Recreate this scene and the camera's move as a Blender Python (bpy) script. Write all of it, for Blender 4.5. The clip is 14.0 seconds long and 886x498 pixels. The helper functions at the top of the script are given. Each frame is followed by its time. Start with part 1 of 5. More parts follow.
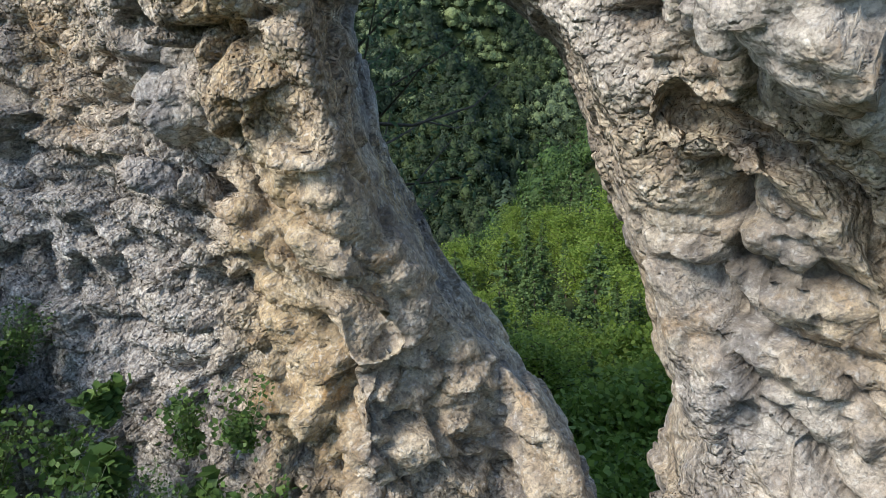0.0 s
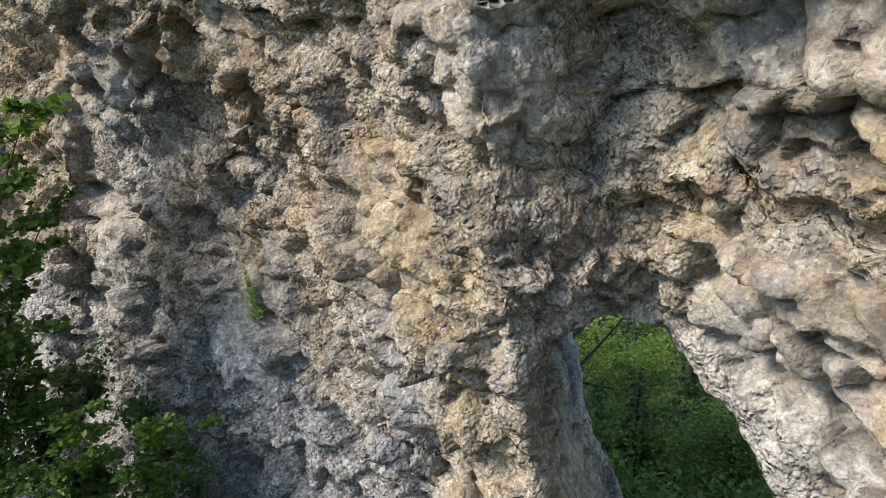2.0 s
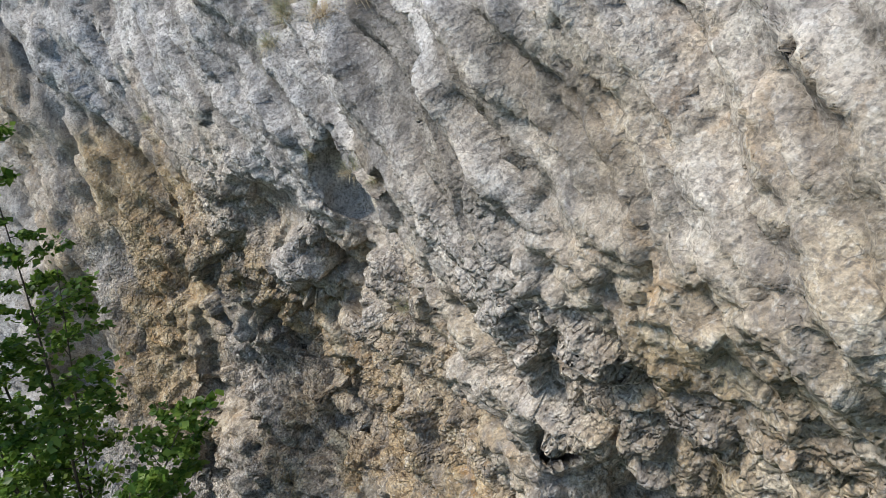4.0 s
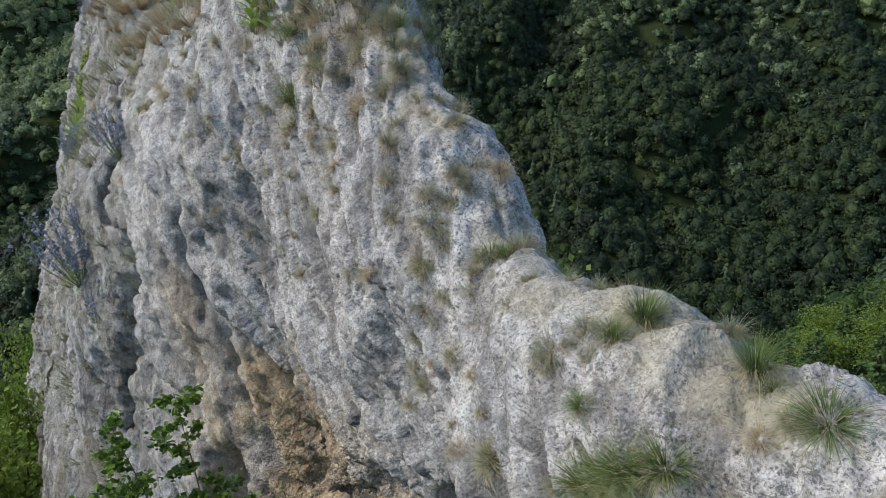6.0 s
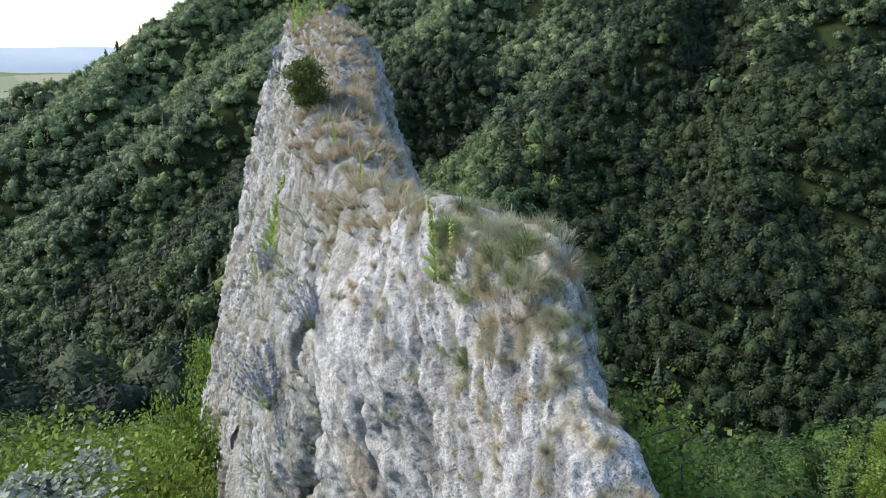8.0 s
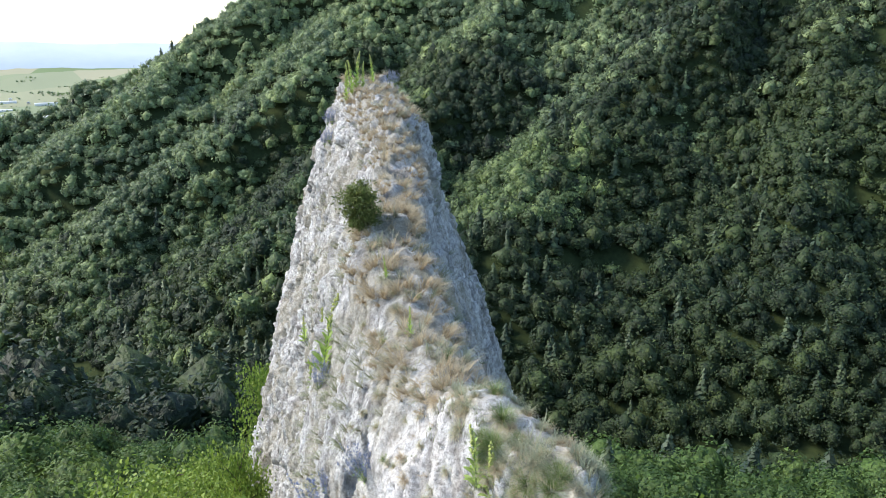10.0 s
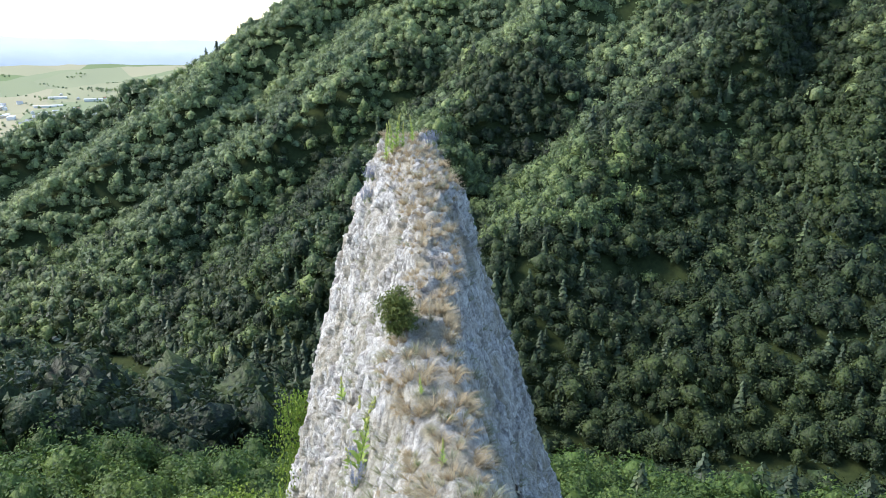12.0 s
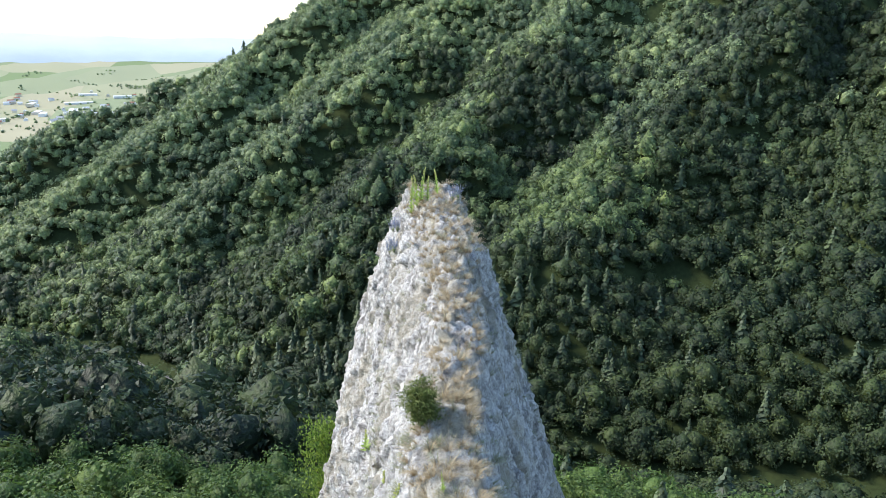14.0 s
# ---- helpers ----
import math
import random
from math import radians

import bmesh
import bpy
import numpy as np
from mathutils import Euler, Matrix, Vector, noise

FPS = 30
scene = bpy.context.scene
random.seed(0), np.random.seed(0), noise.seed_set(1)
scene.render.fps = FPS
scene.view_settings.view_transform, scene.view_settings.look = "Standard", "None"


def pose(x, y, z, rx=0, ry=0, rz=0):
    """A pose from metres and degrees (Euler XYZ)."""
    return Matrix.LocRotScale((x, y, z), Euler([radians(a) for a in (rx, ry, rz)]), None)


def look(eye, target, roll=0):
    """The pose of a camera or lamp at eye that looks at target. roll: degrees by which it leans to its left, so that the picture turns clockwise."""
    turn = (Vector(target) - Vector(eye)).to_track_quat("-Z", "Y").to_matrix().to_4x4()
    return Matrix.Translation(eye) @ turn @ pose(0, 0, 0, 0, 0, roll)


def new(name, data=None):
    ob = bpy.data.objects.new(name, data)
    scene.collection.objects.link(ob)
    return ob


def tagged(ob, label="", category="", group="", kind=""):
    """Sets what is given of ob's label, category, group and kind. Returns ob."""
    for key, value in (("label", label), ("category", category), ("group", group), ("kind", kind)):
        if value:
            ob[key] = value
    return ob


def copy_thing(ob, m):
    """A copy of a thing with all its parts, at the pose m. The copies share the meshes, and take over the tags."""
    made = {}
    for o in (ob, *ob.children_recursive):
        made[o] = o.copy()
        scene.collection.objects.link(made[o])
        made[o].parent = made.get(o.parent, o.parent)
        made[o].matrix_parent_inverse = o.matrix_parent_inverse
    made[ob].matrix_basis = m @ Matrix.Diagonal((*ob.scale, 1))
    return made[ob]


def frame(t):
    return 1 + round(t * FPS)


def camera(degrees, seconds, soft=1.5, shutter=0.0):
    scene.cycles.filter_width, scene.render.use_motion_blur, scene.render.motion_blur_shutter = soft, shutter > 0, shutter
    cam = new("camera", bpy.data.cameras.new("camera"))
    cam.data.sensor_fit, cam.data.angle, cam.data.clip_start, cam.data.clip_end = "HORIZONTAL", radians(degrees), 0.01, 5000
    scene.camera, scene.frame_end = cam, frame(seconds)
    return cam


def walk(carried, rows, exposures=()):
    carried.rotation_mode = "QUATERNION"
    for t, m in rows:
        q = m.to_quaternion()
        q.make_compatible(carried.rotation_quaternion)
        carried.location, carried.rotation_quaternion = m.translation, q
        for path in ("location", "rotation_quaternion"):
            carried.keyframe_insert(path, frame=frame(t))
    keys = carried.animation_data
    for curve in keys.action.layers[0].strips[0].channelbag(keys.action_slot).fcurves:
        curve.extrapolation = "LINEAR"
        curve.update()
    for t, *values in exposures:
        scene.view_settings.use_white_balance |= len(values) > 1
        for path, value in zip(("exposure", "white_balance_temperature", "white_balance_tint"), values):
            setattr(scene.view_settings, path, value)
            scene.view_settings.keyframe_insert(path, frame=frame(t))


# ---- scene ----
cam = camera(62.31, 14.0, soft=0.9)
# seconds, x, y, z, pitch, roll, heading
PATH = [
    (0, -0.000, 0.000, 0.001, -14.13, -1.92, -47.75),
    (0.5, -0.058, -0.034, 0.452, -14.25, -1.59, -43.60),
    (1, -0.138, -0.058, 1.029, -14.36, -1.24, -39.65),
    (1.5, -0.175, -0.080, 1.683, -14.55, -0.89, -35.88),
    (2, -0.176, -0.061, 2.360, -14.68, -0.49, -32.35),
    (2.2, -0.167, -0.065, 2.627, -14.72, -0.38, -31.52),
    (2.5, -0.183, -0.094, 3.039, -14.77, -0.26, -30.48),
    (3, -0.302, -0.224, 3.772, -14.82, -0.24, -29.39),
    (3.5, -0.497, -0.417, 4.578, -14.84, -0.38, -28.69),
    (4, -0.694, -0.610, 5.455, -14.87, -0.57, -27.77),
    (4.3, -0.786, -0.702, 6.008, -14.91, -0.65, -26.89),
    (4.5, -0.836, -0.753, 6.383, -14.95, -0.69, -26.18),
    (5, -0.907, -0.851, 7.330, -15.07, -0.68, -24.16),
    (5.5, -0.983, -0.961, 8.294, -15.16, -0.52, -22.30),
    (6, -1.090, -1.107, 9.287, -15.20, -0.45, -19.92),
    (6.5, -1.198, -1.247, 10.285, -15.25, -0.32, -16.80),
    (7, -1.296, -1.349, 11.285, -15.32, -0.17, -13.68),
    (7.5, -1.397, -1.450, 12.320, -15.41, 0.02, -10.64),
    (8, -1.472, -1.524, 13.383, -15.52, 0.14, -8.37),
    (8.2, -1.485, -1.551, 13.807, -15.55, 0.17, -7.89),
    (8.5, -1.504, -1.599, 14.448, -15.62, 0.19, -7.23),
    (9, -1.530, -1.697, 15.533, -15.72, 0.20, -6.30),
    (9.5, -1.543, -1.796, 16.619, -15.79, 0.21, -5.54),
    (10, -1.540, -1.865, 17.680, -15.84, 0.22, -4.82),
    (10.3, -1.531, -1.883, 18.298, -15.86, 0.25, -4.34),
    (10.5, -1.523, -1.887, 18.704, -15.87, 0.27, -4.01),
    (11, -1.485, -1.857, 19.712, -15.93, 0.35, -3.21),
    (11.5, -1.481, -1.795, 20.689, -15.97, 0.42, -2.48),
    (12, -1.505, -1.764, 21.658, -16.03, 0.47, -1.84),
    (12.5, -1.541, -1.792, 22.622, -16.09, 0.51, -1.28),
    (13, -1.561, -1.819, 23.555, -16.14, 0.54, -0.83),
    (13.5, -1.563, -1.825, 24.479, -16.19, 0.55, -0.40),
    (14, -1.555, -1.831, 25.417, -16.25, 0.55, 0.03),
]
walk(cam, [(t, pose(x, y, z, 90 + pitch, 0, heading) @ pose(0, 0, 0, 0, 0, roll)) for t, x, y, z, pitch, roll, heading in PATH], [(0, 0.8), (2.2, 0.84), (4.3, 0.46), (5.2, 0.22), (6.5, 0.24), (8.2, 0.88), (10.3, 1.22), (14, 1.32)])

# ---- light ----
world = bpy.data.worlds.new("sky")
scene.world = world
world.use_nodes = True
wn = world.node_tree
sky = wn.nodes.new("ShaderNodeTexSky")
sky.sky_type = "NISHITA"
sky.sun_disc = False
SUN_AZ, SUN_EL = -78.0, 40.0
sky.sun_elevation = radians(SUN_EL)
sky.sun_rotation = radians(SUN_AZ)
sky.air_density, sky.dust_density, sky.ozone_density = 1.0, 0.3, 1.5
wn.nodes["Background"].inputs["Strength"].default_value = 0.145
wn.links.new(sky.outputs[0], wn.nodes["Background"].inputs["Color"])
sun = new("sun", bpy.data.lights.new("sun", "SUN"))
sun.data.energy, sun.data.angle, sun.data.color = 2.5, radians(18), (1.0, 0.93, 0.83)
sun.matrix_world = look((0, 0, 0), (-math.sin(radians(SUN_AZ)) * math.cos(radians(SUN_EL)), -math.cos(radians(SUN_AZ)) * math.cos(radians(SUN_EL)), -math.sin(radians(SUN_EL))))
sun.location = (-30, 10, 60)


# ---- noise ----
def hashed(ix, iy, iz, salt):
    h = (ix.astype(np.int64) * 374761393 + iy.astype(np.int64) * 668265263 + iz.astype(np.int64) * 2147483647 + salt * 1274126177) & 0xFFFFFFFF
    h = ((h ^ (h >> 13)) * 1274126177) & 0xFFFFFFFF
    h = ((h ^ (h >> 16)) * 2246822519) & 0xFFFFFFFF
    return ((h ^ (h >> 15)) & 0xFFFFFF).astype(np.float32) / 16777215.0


def grain(p, salt=0):
    """Smooth value noise, -1 to 1, at points p (n, 3)."""
    i = np.floor(p).astype(np.int64)
    f = (p - i).astype(np.float32)
    f = f * f * f * (f * (f * 6 - 15) + 10)
    out = np.zeros(len(p), np.float32)
    for dx in (0, 1):
        wx = f[:, 0] if dx else 1 - f[:, 0]
        for dy in (0, 1):
            wy = f[:, 1] if dy else 1 - f[:, 1]
            for dz in (0, 1):
                wz = f[:, 2] if dz else 1 - f[:, 2]
                out += wx * wy * wz * hashed(i[:, 0] + dx, i[:, 1] + dy, i[:, 2] + dz, salt)
    return out * 2 - 1


def fbm(p, octaves=3, salt=0, gain=0.5):
    total, amp = np.zeros(len(p), np.float32), 1.0
    for o in range(octaves):
        total += amp * grain(p * 2.03 ** o, salt + o)
        amp *= gain
    return total


def cells(p, salt=0):
    """Distance to the nearest and the second nearest random seed, and a random number of the nearest cell."""
    i = np.floor(p).astype(np.int64)
    f = (p - i).astype(np.float32)
    d1 = np.full(len(p), 9.0, np.float32)
    d2 = np.full(len(p), 9.0, np.float32)
    own = np.zeros(len(p), np.float32)
    for dx in (-1, 0, 1):
        for dy in (-1, 0, 1):
            for dz in (-1, 0, 1):
                c = (i[:, 0] + dx, i[:, 1] + dy, i[:, 2] + dz)
                gx, gy, gz = (hashed(*c, salt + k) for k in (0, 1, 2))
                d = np.sqrt((dx + gx - f[:, 0]) ** 2 + (dy + gy - f[:, 1]) ** 2 + (dz + gz - f[:, 2]) ** 2)
                near = d < d1
                d2 = np.where(near, d1, np.minimum(d2, d))
                own = np.where(near, gx, own)
                d1 = np.minimum(d1, d)
    return d1, d2, own


def blend(t):
    t = np.clip(t, 0, 1)
    return t * t * (3 - 2 * t)


# ---- mesh helpers ----
def mesh_of(name, verts, faces, smooth=True, attributes=None):
    """A mesh from arrays; faces is (n, 3) or (n, 4)."""
    me = bpy.data.meshes.new(name)
    verts = np.asarray(verts, np.float32)
    faces = np.asarray(faces, np.int32)
    n, k = faces.shape
    me.vertices.add(len(verts))
    me.vertices.foreach_set("co", verts.ravel())
    me.loops.add(n * k)
    me.loops.foreach_set("vertex_index", faces.ravel())
    me.polygons.add(n)
    me.polygons.foreach_set("loop_start", np.arange(0, n * k, k, dtype=np.int32))
    me.polygons.foreach_set("use_smooth", np.full(n, smooth, bool))
    for key, values in (attributes or {}).items():
        me.attributes.new(key, "FLOAT", "POINT").data.foreach_set("value", np.asarray(values, np.float32))
    me.update(calc_edges=True)
    me.validate()
    return me


def thing(name, me, material, label, category, group="", kind=""):
    ob = new(name, me)
    if material is not None:
        me.materials.append(material)
    return tagged(ob, label, category, group, kind)


def part_of(parent, name, me, material, label=""):
    ob = new(name, me)
    if material is not None and not me.materials:
        me.materials.append(material)
    ob.parent = parent
    if label:
        ob["label"] = label
    return ob


# ---- materials ----
def material(name):
    m = bpy.data.materials.new(name)
    m.use_nodes = True
    nt = m.node_tree
    return m, nt, nt.nodes["Principled BSDF"]


def node(nt, kind, **values):
    n = nt.nodes.new(kind)
    for key, value in values.items():
        n.inputs[key].default_value = value
    return n


def ramp(nt, source, stops):
    r = nt.nodes.new("ShaderNodeValToRGB")
    els = r.color_ramp.elements
    while len(els) < len(stops):
        els.new(0.5)
    for e, (at, colour) in zip(els, stops):
        e.position, e.color = at, (*colour, 1)
    nt.links.new(source, r.inputs[0])
    return r.outputs[0]


def mix(nt, fac, a, b, how="MIX"):
    m = nt.nodes.new("ShaderNodeMix")
    m.data_type, m.blend_type = "RGBA", how
    for sock, v in ((m.inputs[0], fac), (m.inputs[6], a), (m.inputs[7], b)):
        if hasattr(v, "is_linked"):
            nt.links.new(v, sock)
        elif isinstance(v, (int, float)):
            sock.default_value = v
        else:
            sock.default_value = (*v, 1)
    return m.outputs[2]


def noise_of(nt, coords, scale, detail=6, rough=0.6, distort=0.0):
    n = node(nt, "ShaderNodeTexNoise", Scale=scale, Detail=detail, Roughness=rough, Distortion=distort)
    nt.links.new(coords, n.inputs["Vector"])
    return n.outputs["Fac"]


def reading(nt, key):
    a = nt.nodes.new("ShaderNodeAttribute")
    a.attribute_name = key
    return a.outputs["Fac"]


def rock_material():
    m, nt, bsdf = material("limestone")
    co = nt.nodes.new("ShaderNodeTexCoord").outputs["Object"]
    big = noise_of(nt, co, 0.9, 5, 0.6, 0.4)
    mid = noise_of(nt, co, 5.0, 5, 0.6)
    fine = noise_of(nt, co, 30.0, 2, 0.5)
    speck = noise_of(nt, co, 85.0, 1, 0.5)
    grey = ramp(nt, mid, [(0.24, (0.34, 0.34, 0.345)), (0.38, (0.49, 0.488, 0.487)), (0.52, (0.61, 0.60, 0.592)), (0.70, (0.74, 0.73, 0.72))])
    pale = mix(nt, ramp(nt, big, [(0.40, (0, 0, 0)), (0.62, (0.45, 0.45, 0.45))]), grey, (0.54, 0.475, 0.415))
    patch = noise_of(nt, co, 1.6, 4, 0.55, 0.6)
    pale = mix(nt, ramp(nt, patch, [(0.52, (0, 0, 0)), (0.66, (0.45, 0.45, 0.45))]), pale, (0.43, 0.45, 0.48))
    pale = mix(nt, ramp(nt, patch, [(0.34, (0.4, 0.4, 0.4)), (0.46, (0, 0, 0))]), pale, (0.72, 0.70, 0.66))
    warm = ramp(nt, mid, [(0.22, (0.18, 0.125, 0.07)), (0.40, (0.39, 0.28, 0.155)), (0.55, (0.54, 0.415, 0.25)), (0.75, (0.68, 0.59, 0.44))])
    c = mix(nt, reading(nt, "ochre"), pale, warm)

    def times(a, b):
        n = nt.nodes.new("ShaderNodeMath")
        n.operation = "MULTIPLY"
        nt.links.new(a, n.inputs[0])
        nt.links.new(b, n.inputs[1])
        return n.outputs[0]

    rust = noise_of(nt, co, 2.3, 4, 0.6, 1.0)
    c = mix(nt, times(ramp(nt, rust, [(0.58, (0, 0, 0)), (0.70, (0.9, 0.9, 0.9))]), reading(nt, "ochre")), c, (0.42, 0.25, 0.10))
    spots = noise_of(nt, co, 34.0, 4, 0.7)
    c = mix(nt, times(ramp(nt, spots, [(0.56, (0, 0, 0)), (0.60, (0.95, 0.95, 0.95))]), reading(nt, "lichen_shade")), c, (0.15, 0.15, 0.155))
    lich = noise_of(nt, co, 9.0, 7, 0.8)
    c = mix(nt, times(ramp(nt, lich, [(0.55, (0, 0, 0)), (0.60, (0.9, 0.9, 0.9))]), reading(nt, "lichen_shade")), c, (0.11, 0.11, 0.115))
    streak = nt.nodes.new("ShaderNodeMapping")
    streak.inputs["Scale"].default_value = (1.0, 1.0, 0.13)
    streak.inputs["Rotation"].default_value = (0.55, 0, 0)
    nt.links.new(co, streak.inputs["Vector"])
    stain = noise_of(nt, streak.outputs[0], 1.7, 7, 0.7, 0.5)
    c = mix(nt, ramp(nt, stain, [(0.50, (0, 0, 0)), (0.62, (0.75, 0.75, 0.75))]), c, (0.20, 0.195, 0.20))
    c = mix(nt, ramp(nt, fine, [(0.30, (0.5, 0.5, 0.5)), (0.42, (0, 0, 0))]), c, (0.17, 0.155, 0.135))
    c = mix(nt, ramp(nt, fine, [(0.55, (0, 0, 0)), (0.70, (0.4, 0.4, 0.4))]), c, (0.76, 0.75, 0.72))
    c = mix(nt, ramp(nt, speck, [(0.34, (0.35, 0.35, 0.35)), (0.48, (0, 0, 0))]), c, (0.2, 0.19, 0.175))
    # bedding cracks and dark runs on the crag
    tall = nt.nodes.new("ShaderNodeMapping")
    tall.inputs["Scale"].default_value = (1.0, 1.0, 0.28)
    tall.inputs["Rotation"].default_value = (0.1, 0.12, 0)
    nt.links.new(co, tall.inputs["Vector"])
    runs = noise_of(nt, tall.outputs[0], 2.6, 8, 0.75, 0.8)
    c = mix(nt, times(ramp(nt, runs, [(0.31, (0.8, 0.8, 0.8)), (0.37, (0, 0, 0))]), reading(nt, "crag")), c, (0.14, 0.135, 0.13))
    c = mix(nt, times(ramp(nt, runs, [(0.42, (0, 0, 0)), (0.54, (0.85, 0.85, 0.85))]), reading(nt, "crag")), c, (0.80, 0.79, 0.77))
    # darker in joints, pits and groove bottoms
    c = mix(nt, reading(nt, "recess"), c, (0.07, 0.06, 0.05))
    c = mix(nt, reading(nt, "soil"), c, (0.40, 0.36, 0.26))
    nt.links.new(c, bsdf.inputs["Base Color"])
    bsdf.inputs["Roughness"].default_value = 0.93
    bsdf.inputs["Specular IOR Level"].default_value = 0.2
    warp = node(nt, "ShaderNodeTexNoise", Scale=7.0, Detail=3.0)
    nt.links.new(co, warp.inputs["Vector"])
    bent = nt.nodes.new("ShaderNodeVectorMath")
    bent.operation = "MULTIPLY_ADD"
    bent.inputs[1].default_value = (0.07, 0.07, 0.07)
    nt.links.new(warp.outputs["Color"], bent.inputs[0])
    nt.links.new(co, bent.inputs[2])

    def pebbles(scale, strength, distance, below):
        v = node(nt, "ShaderNodeTexVoronoi", Scale=scale)
        nt.links.new(bent.outputs[0], v.inputs["Vector"])
        bump = node(nt, "ShaderNodeBump", Distance=distance)
        bump.invert = True
        nt.links.new(v.outputs["Distance"], bump.inputs["Height"])
        n = nt.nodes.new("ShaderNodeMath")
        n.operation = "MULTIPLY"
        n.inputs[1].default_value = strength
        nt.links.new(reading(nt, "pebbly"), n.inputs[0])
        nt.links.new(n.outputs[0], bump.inputs["Strength"])
        if below is not None:
            nt.links.new(below, bump.inputs["Normal"])
        return bump.outputs[0], v

    b0 = node(nt, "ShaderNodeBump", Distance=0.28)
    nt.links.new(runs, b0.inputs["Height"])
    nt.links.new(reading(nt, "crag"), b0.inputs["Strength"])
    b1 = node(nt, "ShaderNodeBump", Strength=0.6, Distance=0.05)
    nt.links.new(mid, b1.inputs["Height"])
    nt.links.new(b0.outputs[0], b1.inputs["Normal"])
    n1, big_stones = pebbles(13.0, 0.8, 0.05, b1.outputs[0])
    n2, small_stones = pebbles(34.0, 0.85, 0.022, n1)
    b2 = node(nt, "ShaderNodeBump", Strength=0.75, Distance=0.016)
    nt.links.new(fine, b2.inputs["Height"])
    nt.links.new(n2, b2.inputs["Normal"])
    nt.links.new(b2.outputs[0], bsdf.inputs["Normal"])
    # each stone has a tone of its own, darker in the joints
    sep = nt.nodes.new("ShaderNodeSeparateColor")
    nt.links.new(small_stones.outputs["Color"], sep.inputs[0])
    tone = ramp(nt, sep.outputs[0], [(0.0, (0.62, 0.61, 0.60)), (0.4, (1.0, 1.0, 1.0)), (1.0, (1.38, 1.36, 1.32))])
    toned = mix(nt, reading(nt, "pebbly"), c, mix(nt, 0.55, c, tone, "MULTIPLY"))
    sep2 = nt.nodes.new("ShaderNodeSeparateColor")
    nt.links.new(big_stones.outputs["Color"], sep2.inputs[0])
    toned = mix(nt, 0.55, toned, ramp(nt, sep2.outputs[1], [(0.0, (0.68, 0.66, 0.63)), (0.5, (1.0, 1.0, 1.0)), (1.0, (1.2, 1.2, 1.18))]), "MULTIPLY")
    grit = node(nt, "ShaderNodeTexVoronoi", Scale=62.0)
    nt.links.new(bent.outputs[0], grit.inputs["Vector"])
    sep3 = nt.nodes.new("ShaderNodeSeparateColor")
    nt.links.new(grit.outputs["Color"], sep3.inputs[0])
    toned = mix(nt, ramp(nt, reading(nt, "lichen_shade"), [(0.1, (0.3, 0.3, 0.3)), (0.7, (0.6, 0.6, 0.6))]), toned, ramp(nt, sep3.outputs[0], [(0.0, (0.5, 0.49, 0.48)), (0.22, (0.88, 0.87, 0.86)), (0.7, (1.05, 1.05, 1.04)), (1.0, (1.25, 1.25, 1.23))]), "MULTIPLY")
    pock = node(nt, "ShaderNodeTexVoronoi", Scale=20.0)
    nt.links.new(bent.outputs[0], pock.inputs["Vector"])
    toned = mix(nt, ramp(nt, pock.outputs["Distance"], [(0.12, (0.6, 0.6, 0.6)), (0.22, (0, 0, 0))]), toned, (0.12, 0.11, 0.10))
    # hairline cracks, here and there
    fine_bent = nt.nodes.new("ShaderNodeMapping")
    fine_bent.inputs["Scale"].default_value = (1.0, 0.8, 1.5)
    fine_bent.inputs["Rotation"].default_value = (0.5, 0.1, 0.0)
    nt.links.new(bent.outputs[0], fine_bent.inputs["Vector"])
    for scale, wide in ((2.6, 0.022), (6.5, 0.03)):
        net = node(nt, "ShaderNodeTexVoronoi", Scale=scale)
        net.feature = "DISTANCE_TO_EDGE"
        nt.links.new(fine_bent.outputs[0], net.inputs["Vector"])
        where = ramp(nt, noise_of(nt, co, 1.1 * scale, 3, 0.6), [(0.52, (0, 0, 0)), (0.66, (0.75, 0.75, 0.75))])
        toned = mix(nt, times(ramp(nt, net.outputs["Distance"], [(0.3 * wide, (0.85, 0.85, 0.85)), (wide, (0, 0, 0))]), where), toned, (0.10, 0.09, 0.08))
    joint_dark = times(ramp(nt, small_stones.outputs["Distance"], [(0.58, (0, 0, 0)), (0.85, (0.6, 0.6, 0.6))]), reading(nt, "pebbly"))
    toned = mix(nt, joint_dark, toned, (0.13, 0.105, 0.075))
    nt.links.new(toned, bsdf.inputs["Base Color"])
    return m


